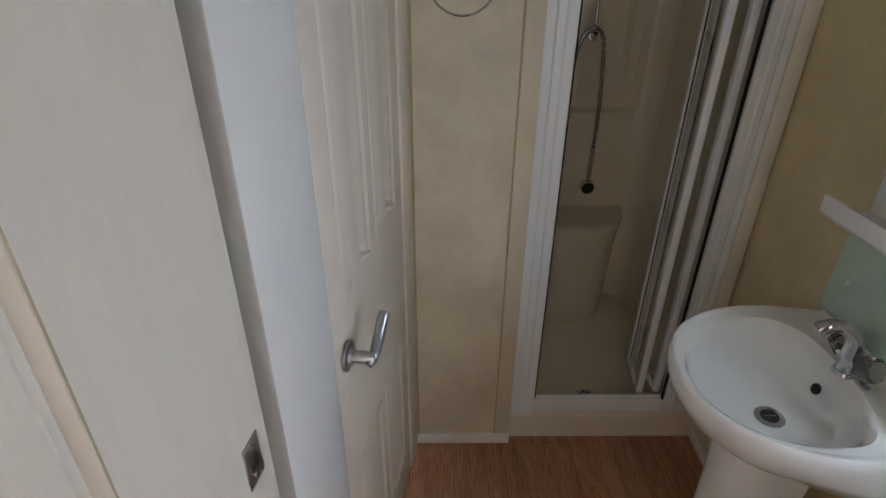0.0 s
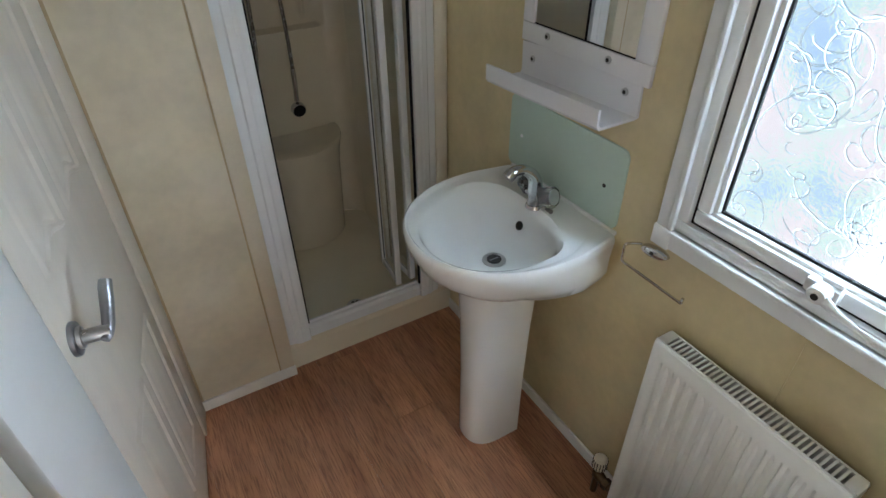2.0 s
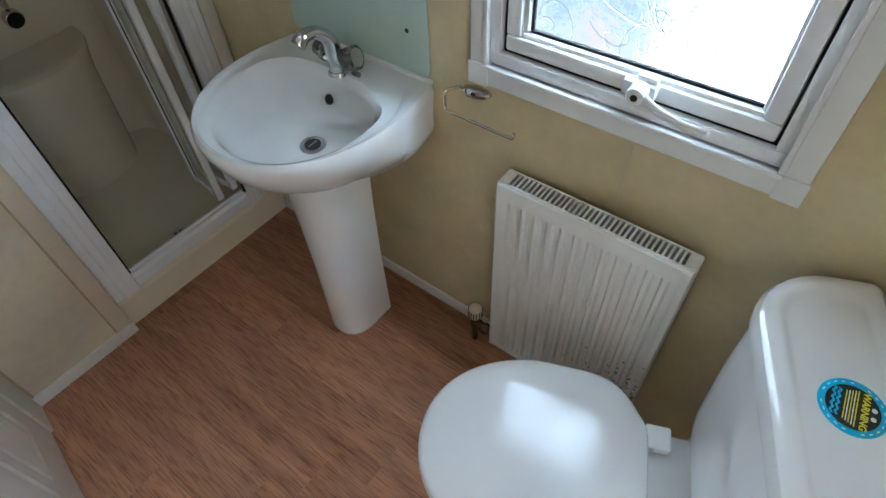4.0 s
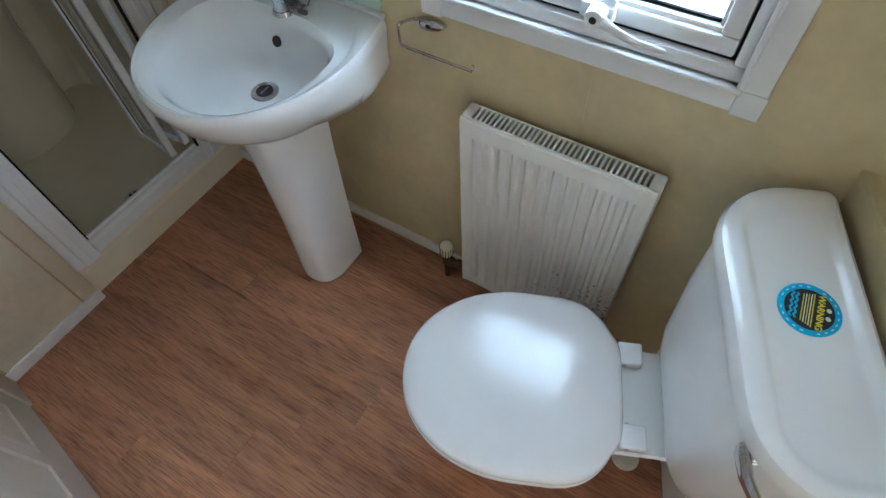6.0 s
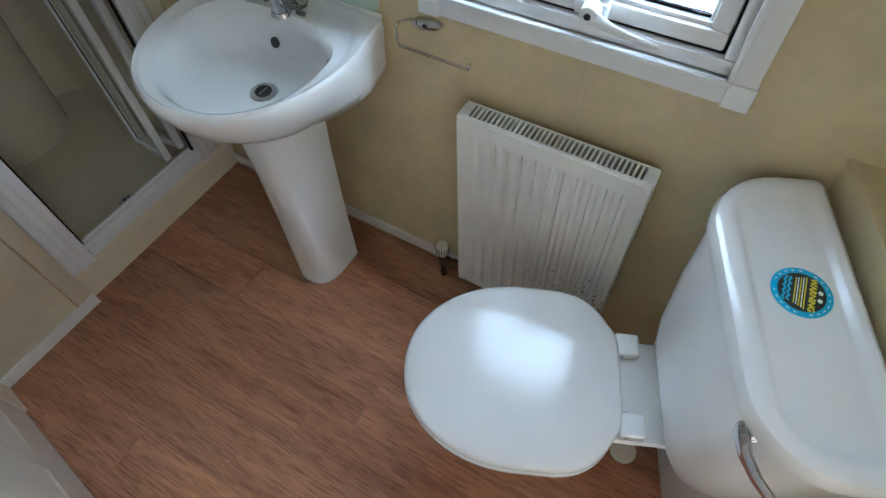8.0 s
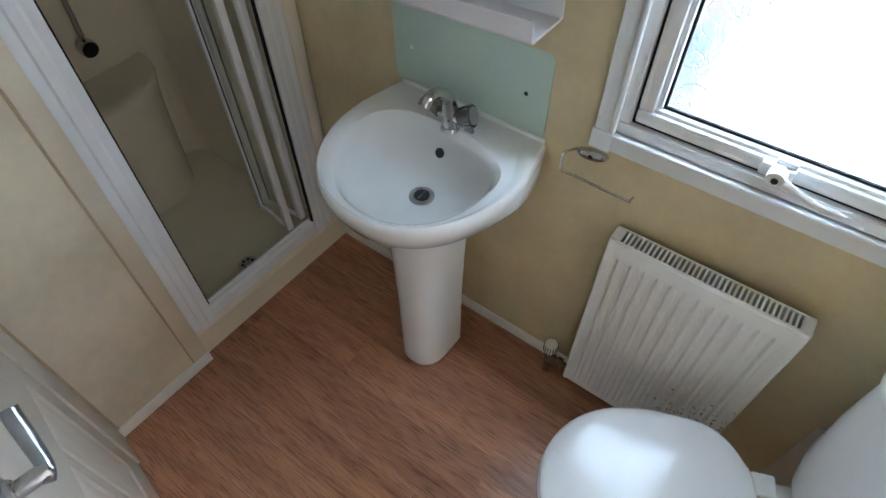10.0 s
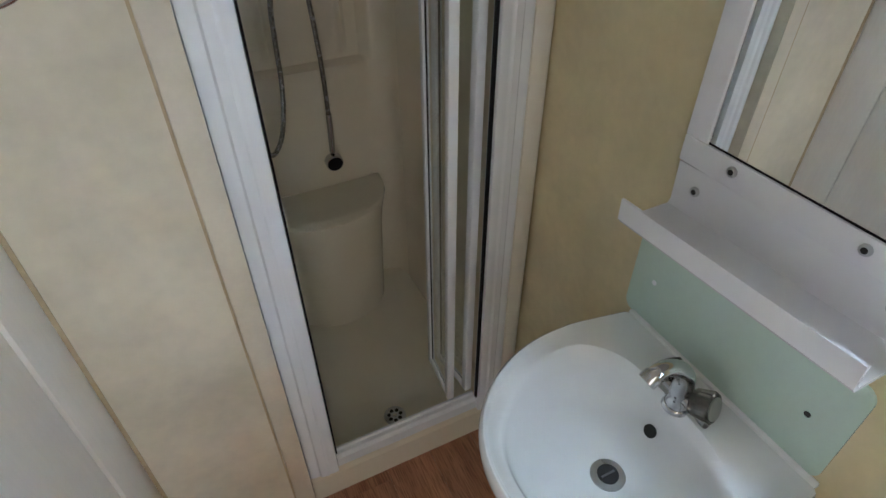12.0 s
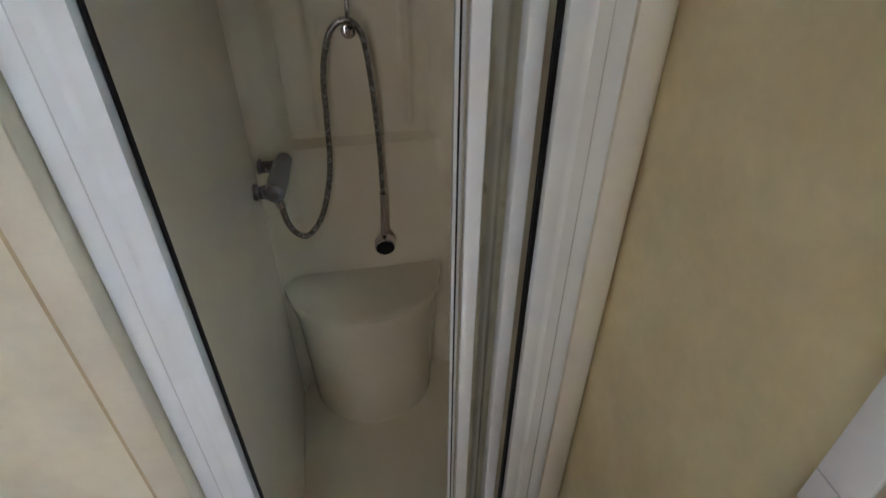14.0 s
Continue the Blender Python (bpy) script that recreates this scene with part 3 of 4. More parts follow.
fold((1.347, SHOWER_Y + 0.026), (APEX[0] + 0.020, APEX[1]))
fold((1.283, SHOWER_Y + 0.020), (APEX[0] - 0.012, APEX[1] - 0.004))

structure("trim_shower_east", upright(1.4465, EAST - 0.0005, SHOWER_Y + 0.016, SHOWER_Y + 0.06, [(0, 0.004), (0.06, 0.012), (0.25, 0.016), (0.5, 0.0155), (0.75, 0.013), (0.92, 0.008), (1, 0.0)], 0.1165, CEIL), CREAM_TRIM, "cream cover moulding between shower frame and wall", "trim")
structure("wall_above_shower", one_box(0.8255, SHOWER_Y + 0.012, 1.951, 1.446, SHOWER_Y + 0.06, CEIL), CREAM_TRIM, "cream panel above the shower door", "wall")

# mixer valve, hose, hook and hand shower
valve = thing("shower_mixer", Matrix.Translation((SX0, 2.84, 0.95)), "dull chrome bar shower mixer on the side wall", "shower mixer")
bar = part("body", tube([(0.052, -0.098, 0.008), (0.053, -0.091, 0.008), (0.057, -0.045, 0.009), (0.064, 0.035, 0.012), (0.070, 0.070, 0.013), (0.071, 0.080, 0.013)], 0.02, 20, [0.012, 0.023, 0.025, 0.022, 0.019, 0.010]), GUNMETAL, valve)
for y, z in ((-0.05, -0.006), (0.060, 0.004)):
    fl = part("wall_flange", disc((0.0005, y, z), (1, 0, 0), 0.020, 0.012, 20, 0.004), GUNMETAL, valve)
    part("stem", tube([(0.010, y, z), (0.056, y - 0.012, 0.010)], 0.012, 14), GUNMETAL, fl)
    part("nut", disc((0.020, y - 0.006, z), (1, -0.6, 0.1), 0.016, 0.010, 6), GUNMETAL, fl)
part("outlet", tube([(0.054, -0.08, 0.0), (0.062, -0.080, -0.034)], 0.011, 14), CHROME, valve)

hx, hz = 1.160, 1.258
hook = thing("hose_hook", Matrix.Translation((hx, SHOWER_BACK + 0.02, hz)), "small chrome hose hook on the back wall", "hook")
part("plate", disc((0, 0, 0), (0, -1, 0), 0.018, 0.014, 20, 0.004), CHROME, hook)
part("pin", tube(spline([(0, -0.012, 0), (0, -0.035, 0.0), (0, -0.052, 0.018)]), 0.008, 12), CHROME, hook)
part("bar", tube([(0, -0.02, 0.0), (0.002, -0.02, 0.10), (0.0, -0.018, 0.42)], 0.006, 12), CHROME, hook)

hose = thing("hand_shower", Matrix.Translation((1.206, 2.90, 0.66)), "chrome hand shower hanging from a looped steel hose", "hand shower")
o = Vector((1.206, 2.90, 0.66))
path = [Vector(p) - o for p in ((0.960, 2.760, 0.918), (0.966, 2.765, 0.865), (0.982, 2.79, 0.812), (1.008, 2.82, 0.786), (1.044, 2.86, 0.815), (1.070, 2.89, 0.89), (1.082, 2.905, 0.97), (1.086, 2.91, 1.07), (1.092, 2.912, 1.18), (1.116, 2.912, 1.268), (1.157, 2.912, 1.295), (1.188, 2.912, 1.262), (1.200, 2.912, 1.18), (1.208, 2.912, 1.05), (1.211, 2.912, 0.94), (1.211, 2.912, 0.83))]
part("hose", tube(spline(path, 10), 0.0075, 10), HOSE, hose, "ribbed steel hose")
part("grip", tube(spline([Vector((1.211, 2.912, 0.835)) - o, Vector((1.210, 2.911, 0.78)) - o, Vector((1.206, 2.910, 0.70)) - o]), 0.010, 12), CHROME, hose)
hd = part("head", disc(Vector((1.206, 2.918, 0.665)) - o, (0, -1, -0.15), 0.030, 0.026, 28, 0.004), CHROME, hose)
part("face", disc(Vector((1.206, 2.8915, 0.661)) - o, (0, -1, -0.15), 0.026, 0.002, 28), BLACK, hd, "dark rubber spray face")

# ---- basin ----
RIM = 0.825
basin = thing("wash_basin", Matrix.Translation((EAST - 0.002, 1.588, RIM)) @ Matrix.Rotation(radians(180), 4, "Z"), "white porcelain pedestal wash basin on the wall", "wash basin")


def inside_outer(u, v):
    if u < 0.17:
        return u >= 0 and abs(v) <= 0.212 + 0.024 * min(1, u / 0.13)
    return ((u - 0.17) / 0.268) ** 2 + (abs(v) / 0.236) ** 2.1 <= 1


def inside_bowl(u, v):
    if u < 0.20:
        return ((0.20 - u) / 0.100) ** 2.6 + (abs(v) / 0.180) ** 2.6 <= 1
    return ((u - 0.20) / 0.200) ** 2.1 + (abs(v) / 0.180) ** 2.2 <= 1


def reach(test, a, c):
    lo, hi = 0.0, 0.7
    for _ in range(30):
        md = (lo + hi) / 2
        if test(c[0] + md * math.cos(a), c[1] + md * math.sin(a)):
            lo = md
        else:
            hi = md
    return lo


NB = 96
C1 = (0.20, 0.0)
OUT = [reach(inside_outer, 2 * math.pi * k / NB, C1) for k in range(NB)]
INN = [reach(inside_bowl, 2 * math.pi * k / NB, C1) for k in range(NB)]


def bring(rs, s, z, lift=0.0, shift=0.0, back=True, square=0.0):
    """A ring of the basin; square keeps the flanks upright towards the wall."""
    out = []
    for k in range(NB):
        a = 2 * math.pi * k / NB
        sk = s + (0.985 - s) * square * min(1, max(0, 0.25 - math.cos(a)) / 0.7)
        u = C1[0] + rs[k] * sk * math.cos(a) + shift
        if back:
            u = max(u, 0.0005)
        out.append((u, rs[k] * sk * math.sin(a), z + lift * max(0, -math.cos(a))))
    return out


rings = [bring(OUT, 0.30, -0.215, 0, -0.03), bring(OUT, 0.48, -0.19, 0, -0.025), bring(OUT, 0.72, -0.140, 0.0, -0.012, square=0.75), bring(OUT, 0.90, -0.085, -0.035, square=1.0), bring(OUT, 0.975, -0.045, -0.03, square=1.0), bring(OUT, 0.998, -0.026), bring(OUT, 1.0, -0.014), bring(OUT, 0.990, -0.004), bring(OUT, 0.972, 0.0)]
blend = lambda t: [OUT[k] * (1 - t) * 0.972 + INN[k] * 1.05 * t for k in range(NB)]


def deck(t, drop):
    """A ring of the basin's top: a slope inside the raised rim, flat by the wall, with a soap recess in one back corner."""
    out = []
    for k, (u, v, z) in enumerate(bring(blend(t), 1.0, 0.0)):
        a = 2 * math.pi * k / NB
        front = min(1, max(0, 0.55 + math.cos(a)))
        soap = 0.011 * math.exp(-((a - radians(124)) / 0.30) ** 2) * min(1, max(0, (t - 0.25) / 0.2))
        out.append((u, v, z - 0.001 - drop * front - soap))
    return out


rings += [deck(0.12, 0.0), deck(0.24, 0.003), deck(0.40, 0.008), deck(0.46, 0.009), deck(0.70, 0.011), deck(0.92, 0.014), bring(INN, 1.02, -0.019), bring(INN, 0.985, -0.028), bring(INN, 0.95, -0.048), bring(INN, 0.87, -0.079), bring(INN, 0.72, -0.104), bring(INN, 0.5, -0.120), bring(INN, 0.25, -0.128), bring(INN, 0.12, -0.130)]
bowl = part("bowl", loft(rings), PORCELAIN, basin)
part("upstand", one_box(0.0006, -0.207, -0.006, 0.012, 0.207, 0.006, bevel=0.004), PORCELAIN, bowl)
ws = part("waste", disc((0.208, 0.006, -0.130), (0, 0, 1), 0.031, 0.004, 32, 0.0015), STEEL, basin, "chrome basin waste")
part("strainer", disc((0.208, 0.006, -0.1262), (0, 0, 1), 0.019, 0.002, 20), DARK, ws)
part("bar", one_box(0.194, 0.0042, -0.1246, 0.222, 0.0078, -0.1235), GUNMETAL, ws)
part("overflow", disc((0.1300, 0.003, -0.050), (1, 0, 0.42), 0.012, 0.003, 20), DARK, basin, "dark oval overflow hole")
pr = []
for z, h, f in ((-RIM, 0.071, 0.284), (-RIM + 0.004, 0.074, 0.288), (-0.55, 0.074, 0.286), (-0.35, 0.080, 0.288), (-0.22, 0.088, 0.293), (-0.165, 0.092, 0.30)):
    n = 22
    ring = [(0.125, -h)]
    for k in range(n + 1):
        a = -math.pi / 2 + math.pi * k / n
        ring.append((f - 0.095 + 0.095 * math.copysign(abs(math.cos(a)) ** 0.8, math.cos(a)), h * math.copysign(abs(math.sin(a)) ** 0.8, math.sin(a))))
    ring.append((0.125, h))
    pr.append([(u, v, z) for u, v in ring])
part("pedestal", loft(pr), PORCELAIN, basin)

# mixer tap
tap = thing("basin_mixer_tap", Matrix.Translation((EAST - 0.090, 1.586, RIM - 0.004)) @ Matrix.Rotation(radians(180), 4, "Z"), "chrome two-knob basin mixer tap, its spout swung aside", "tap")
part("base", disc((0, 0, 0.0), (0, 0, 1), 0.024, 0.010, 28, 0.003, 0.021), CHROME, tap)
part("body", loft([[(r * math.cos(a), r * math.sin(a), z) for a in [2 * math.pi * k / 24 for k in range(24)]] for r, z in ((0.0195, 0.010), (0.018, 0.018), (0.0165, 0.026), (0.019, 0.034), (0.020, 0.044), (0.0185, 0.054), (0.013, 0.060), (0.004, 0.062))]), CHROME, tap)
part("crossbar", tube([(0, -0.034, 0.036), (0, 0.034, 0.036)], 0.0125, 18), CHROME, tap)
part("spout", tube(spline([(0.002, 0, 0.048), (0.004, -0.002, 0.076), (0.016, -0.006, 0.096), (0.038, -0.010, 0.110), (0.060, -0.011, 0.112), (0.075, -0.011, 0.107)]), 0.0125, 18, [0.0195 - 0.0060 * min(1, k / 24) for k in range(41)]), CHROME, tap)
part("aerator", disc((0.070, -0.011, 0.110), (0.80, 0.0, -0.55), 0.0158, 0.018, 20, 0.002), CHROME, tap)
for q in (-1, 1):
    ax = Vector((-0.22, 0.88 * q, 0.36)).normalized()
    k0 = Vector((-0.006, 0.024 * q, 0.037))
    k = part("knob", disc(k0, ax, 0.0235, 0.033, 10, 0.005, 0.0290), KNOB, tap, "faceted clear acrylic tap knob")
    part("core", tube([k0 - ax * 0.003, k0 + ax * 0.028], 0.010, 12), CHROME, k)
    part("cap", disc(k0 + ax * 0.033, ax, 0.0200, 0.002, 24), STEEL, k)
part("pop_up_rod", tube([(-0.014, 0.034, 0.004), (-0.008, 0.056, 0.010)], 0.006, 10), GUNMETAL, tap)

# splashback
sb = thing("splashback", Matrix.Translation((EAST, 1.603, 0)), "mint green glass splashback above the basin", "splashback")
def round_rect(y0, y1, z0, z1, r, x):
    pts = []
    for cy, cz, a0 in ((y1 - r, z1 - r, 0), (y0 + r, z1 - r, 90), (y0 + r, z0 + r, 180), (y1 - r, z0 + r, 270)):
        for k in range(7):
            a = radians(a0 + 15 * k)
            pts.append((x, cy + r * math.cos(a), cz + r * math.sin(a)))
    return pts
part("sheet", loft([round_rect(-0.214, 0.214, RIM + 0.002, 1.033, 0.022, x) for x in (-0.0004, -0.0055)]), MINT, sb)
for y, m in ((0.160, PALE), (-0.158, DARK)):
    part("screw_cap", disc((-0.0055, y, 0.925), (-1, 0, 0), 0.0052, 0.001, 14), m, sb)

# mirror with shelf
mir = thing("bathroom_mirror", Matrix.Translation((EAST, 1.586, -0.016)), "white framed wall mirror above the basin shelf", "mirror")
for b in ((-0.012, -0.212, 1.195, -0.0005, 0.200, 1.2390), (-0.012, -0.212, 1.8722, -0.0005, 0.200, 1.93), (-0.012, -0.212, 1.2394, -0.0005, -0.1654, 1.8718), (-0.012, 0.1584, 1.2394, -0.0005, 0.200, 1.8718)):
    part("frame", one_box(*b, bevel=0.002), ACRYLIC_WHITE, mir)
gl = [(-0.0080, -0.165), (-0.0004, -0.165), (-0.0004, 0.158), (-0.0080, 0.158)]
part("glass", loft([[(x, y, z) for x, y in gl] for z in (1.2430, 1.8715)]), MIRROR, mir, "clear mirror glass", smooth=False)
part("edge", loft([[(x - 0.0003, y, z) for x, y in gl] for z in (1.2395, 1.2428)]), BLACK, mir, smooth=False)
for y in (0.103, -0.097):
    part("screw", disc((-0.0122, y, 1.222), (-1, 0, 0), 0.0085, 0.004, 16, 0.002), STEEL, mir)
    part("screw_slot", disc((-0.0161, y, 1.222), (-1, 0, 0), 0.0045, 0.0005, 12), DARK, mir)
shelf = thing("bathroom_shelf", Matrix.Translation((EAST, 1.587, 1.148)) @ Matrix.Rotation(radians(-2.6), 4, "X"), "white folded acrylic shelf under the mirror", "shelf")
prof = [(-0.0030, 0.036), (-0.0085, 0.036), (-0.0085, -0.034), (-0.0125, -0.042), (-0.108, -0.043), (-0.114, -0.037), (-0.114, -0.004), (-0.119, -0.004), (-0.1195, -0.041), (-0.113, -0.049), (-0.0125, -0.048), (-0.0030, -0.045)]
part("sheet", loft([[(x, y, z) for x, z in prof] for y in (-0.196, 0.196)]), ACRYLIC_WHITE, shelf)
for y in (0.153, -0.155):
    part("screw", disc((-0.0085, y, 0.0), (-1, 0, 0), 0.0085, 0.004, 16, 0.002), STEEL, shelf)
    part("screw_slot", disc((-0.0124, y, 0.0), (-1, 0, 0), 0.0045, 0.0005, 12), DARK, shelf)

# toilet roll holder
tr = thing("toilet_roll_holder", Matrix.Translation((EAST, 1.269, 0.843)), "bent chrome wire toilet roll holder", "toilet roll holder")
pl = loft([[(-x, 0.037 * s * math.cos(a), 0.0135 * s * math.sin(a)) for a in [2 * math.pi * k / 28 for k in range(28)]] for x, s in ((0.0005, 1.0), (0.008, 0.98), (0.013, 0.85), (0.0155, 0.5))])
pl.transform(Matrix.Rotation(radians(-8), 4, "X"))
plate = part("plate", pl, CHROME, tr)
part("screw", disc((-0.0155, 0, 0), (-1, 0, 0), 0.005, 0.001, 12), DARK, plate)
part("wire", tube(spline([(-0.010, 0.034, 0.004), (-0.036, 0.046, 0.007), (-0.045, 0.050, 0.002), (-0.045, 0.0505, -0.016), (-0.045, 0.0500, -0.034), (-0.045, 0.0455, -0.040), (-0.045, 0.030, -0.0405), (-0.045, -0.105, -0.042), (-0.045, -0.117, -0.040), (-0.045, -0.120, -0.028)], 6), 0.0032, 8), CHROME, tr)

# ---- radiator ----
RY0, RY1, RZ0, RZ1, RX = -0.212, 0.212, 0.064, 0.708, -0.083
rad = thing("radiator", Matrix.Translation((EAST, 0.950, 0)), "white panel radiator with rust at its lower corner", "radiator")
def rad_panel():
    """The front sheet: a flat margin round twelve upright bars pressed forward between grooves."""
    ribs, half = 12, (RY1 - RY0) / 2
    pitch = (2 * half - 0.052) / ribs
    cols = [(RY0, 0.006, 0.006), (RY0 + 0.003, 0.0, 0.0), (RY0 + 0.012, 0.0, 0.0), (RY0 + 0.016, 0.002, 0.002)]
    for k in range(ribs):
        a = RY0 + 0.026 + pitch * k
        cols += [(a, 0.002, 0.0105), (a + pitch * 0.20, 0.002, 0.0100), (a + pitch * 0.36, 0.002, 0.0005), (a + pitch * 0.5, 0.002, -0.0005), (a + pitch * 0.64, 0.002, 0.0005), (a + pitch * 0.80, 0.002, 0.0100)]
    cols += [(RY1 - 0.026, 0.002, 0.0105), (RY1 - 0.016, 0.002, 0.002), (RY1 - 0.012, 0.0, 0.0), (RY1 - 0.003, 0.0, 0.0), (RY1, 0.006, 0.006)]
    rings = []
    for z, deep, lip in ((RZ0, 0, 0.006), (RZ0 + 0.006, 0, 0.0), (RZ0 + 0.034, 0, 0.0), (RZ0 + 0.056, 1, 0.0), (RZ1 - 0.070, 1, 0.0), (RZ1 - 0.046, 0, 0.0), (RZ1 - 0.016, 0, 0.0), (RZ1 - 0.006, 0, 0.001), (RZ1 - 0.0012, 0, 0.005)):
        front = [(RX + (f + (d - f) * deep) + lip, y, z) for y, f, d in cols]
        rings.append(front + [(x + 0.002, y, z) for x, y, z in front[::-1]])
    return loft(rings)
part("front_panel", rad_panel(), RADIATOR, rad, "ribbed white enamel panel with rust specks")
part("back_panel", one_box(-0.034, RY0 + 0.0045, RZ0, -0.0305, RY1 - 0.0045, RZ1 - 0.0045), RADIATOR, rad)
for y0, y1 in ((RY0, RY0 + 0.004), (RY1 - 0.004, RY1)):
    part("side_panel", one_box(RX + 0.0105, y0, RZ0 + 0.01, -0.030, y1, RZ1 - 0.003, bevel=0.001), RADIATOR, rad)
gr = part("grille", join(one_box(RX + 0.0055, RY0 + 0.002, RZ1 - 0.004, RX + 0.0125, RY1 - 0.002, RZ1, bevel=0.0012), one_box(-0.034, RY0 + 0.002, RZ1 - 0.004, -0.028, RY1 - 0.002, RZ1, bevel=0.0015),
                         one_box(RX + 0.0125, RY0 + 0.002, RZ1 - 0.004, -0.034, RY0 + 0.020, RZ1), one_box(RX + 0.0125, RY1 - 0.020, RZ1 - 0.004, -0.034, RY1 - 0.002, RZ1)), RADIATOR, rad)
NS = 36
for k in range(NS):
    y = RY0 + 0.0215 + (RY1 - RY0 - 0.043) * k / (NS - 1)
    part("slat", one_box(RX + 0.0127, y - 0.0024, RZ1 - 0.004, -0.0342, y + 0.0024, RZ1 - 0.0005), RADIATOR, gr)
# fins coloured near black: the shade down the grille slots is painted in
part("fin_pack", join(*[one_box(RX + 0.016, RY0 + 0.012 + 0.0153 * k, RZ0 + 0.04, -0.039, RY0 + 0.0135 + 0.0153 * k, RZ1 - 0.035) for k in range(27)]), mat("shaded_fin_steel", (0.06, 0.06, 0.055), 0.7, 0.2), rad)
for y in (RY0 + 0.08, RY1 - 0.08):
    part("bracket", one_box(-0.0303, y - 0.015, 0.2, -0.0006, y + 0.015, 0.6), RADIATOR, rad)
# valve at its foot
vv = thing("radiator_valve", Matrix.Translation((EAST - 0.056, 1.228, 0.0)), "ivory thermostatic valve cap on tarnished pipework", "radiator valve")
vb = part("body", tube([(0, 0, 0.0), (0, 0.0, 0.095)], 0.010, 14), BRASS, vv, "tarnished brass valve body")
part("nut", disc((0, 0, 0.075), (0, 0, 1), 0.0155, 0.020, 6), BRASS, vb)
part("tail", tube([(0, 0.0, 0.085), (0, -0.012, 0.083), (0, -0.030, 0.080), (0, -0.066, 0.080)], 0.013, 14, [0.015, 0.016, 0.013, 0.012]), BRASS, vb)
part("lock_nut", disc((0, -0.030, 0.081), (0, -1, 0), 0.018, 0.016, 6), BRASS, vb)
cap = part("cap", loft([[(r * math.cos(a), r * math.sin(a), z) for a in [2 * math.pi * k / 24 for k in range(24)]] for r, z in ((0.013, 0.115), (0.0195, 0.119), (0.0215, 0.142), (0.0195, 0.156), (0.013, 0.163), (0.004, 0.165))]), IVORY, vv, "ribbed ivory valve cap")
for k in range(16):
    a = 2 * math.pi * k / 16
    part("rib", one_box(-0.0009, -0.0009, 0.122, 0.0012, 0.0009, 0.155), DARK, cap).matrix_basis = Matrix.Translation((0.0207 * math.cos(a), 0.0207 * math.sin(a), 0)) @ Matrix.Rotation(a, 4, "Z")

# ---- toilet: local +y runs to the front, the hinges stand over y = 0 ----
toilet = thing("toilet", TOILET, "white close-coupled toilet with its lid down", "toilet")
NT = 64


def lid_ring(s, z, w=0.195, f=0.436, y0=-0.002, inset=0.0):
    out = []
    c = 0.205
    for k in range(NT):
        a = 2 * math.pi * k / NT
        sx, cy = math.sin(a), math.cos(a)
        if cy >= 0:
            p = (w * math.copysign(abs(sx) ** 0.95, sx), c + (f - c) * cy ** 1.0)
        else:
            p = (w * (1 - 0.27 * min(1, -cy * 1.25) ** 1.8) * math.copysign(abs(sx) ** 0.36, sx), c - (c - y0) * (-cy) ** 0.42)
        out.append(((p[0]) * s, c + (p[1] - c) * s, z))
    return out


SEAT_Z = 0.400
part("seat", loft([lid_ring(s, z) for s, z in ((0.95, SEAT_Z - 0.006), (0.992, SEAT_Z - 0.003), (1.004, SEAT_Z + 0.004), (1.004, SEAT_Z + 0.012), (0.990, SEAT_Z + 0.0165), (0.96, SEAT_Z + 0.0175))]), PLASTIC, toilet)
part("lid", loft([lid_ring(s, z) for s, z in ((0.955, SEAT_Z + 0.0185), (0.990, SEAT_Z + 0.0205), (1.0, SEAT_Z + 0.027), (0.997, SEAT_Z + 0.034), (0.98, SEAT_Z + 0.0405), (0.95, SEAT_Z + 0.0445), (0.85, SEAT_Z + 0.0475), (0.5, SEAT_Z + 0.0495), (0.1, SEAT_Z + 0.050))]), PLASTIC, toilet)
for x in (-0.085, 0.085):
    h = part("hinge", one_box(x - 0.024, -0.046, SEAT_Z + 0.001, x + 0.024, 0.004, SEAT_Z + 0.030, bevel=0.006, seg=3), PLASTIC, toilet)
    part("pin", tube([(x - 0.026, -0.01, SEAT_Z + 0.018), (x + 0.026, -0.01, SEAT_Z + 0.018)], 0.005, 10), STEEL, h)


def pan_ring(w, y0, y1, z, p=2.3):
    out = []
    c, l = (y0 + y1) / 2, (y1 - y0) / 2
    for k in range(NT):
        a = 2 * math.pi * k / NT
        sx, cy = math.sin(a), math.cos(a)
        out.append((w * math.copysign(abs(sx) ** (2 / p), sx), c + l * math.copysign(abs(cy) ** (2 / p), cy), z))
    return out


part("pan", loft([pan_ring(0.092, -0.03, 0.27, 0.0, 3.0), pan_ring(0.095, -0.03, 0.275, 0.012, 3.0), pan_ring(0.085, -0.025, 0.25, 0.08, 2.8), pan_ring(0.092, -0.02, 0.265, 0.17), pan_ring(0.108, -0.015, 0.305, 0.26), pan_ring(0.130, -0.012, 0.35, 0.33, 2.0), pan_ring(0.148, -0.010, 0.385, 0.375, 2.0), pan_ring(0.150, -0.008, 0.390, 0.394, 2.0), pan_ring(0.145, -0.005, 0.383, 0.3985, 2.0)]), PORCELAIN, toilet)
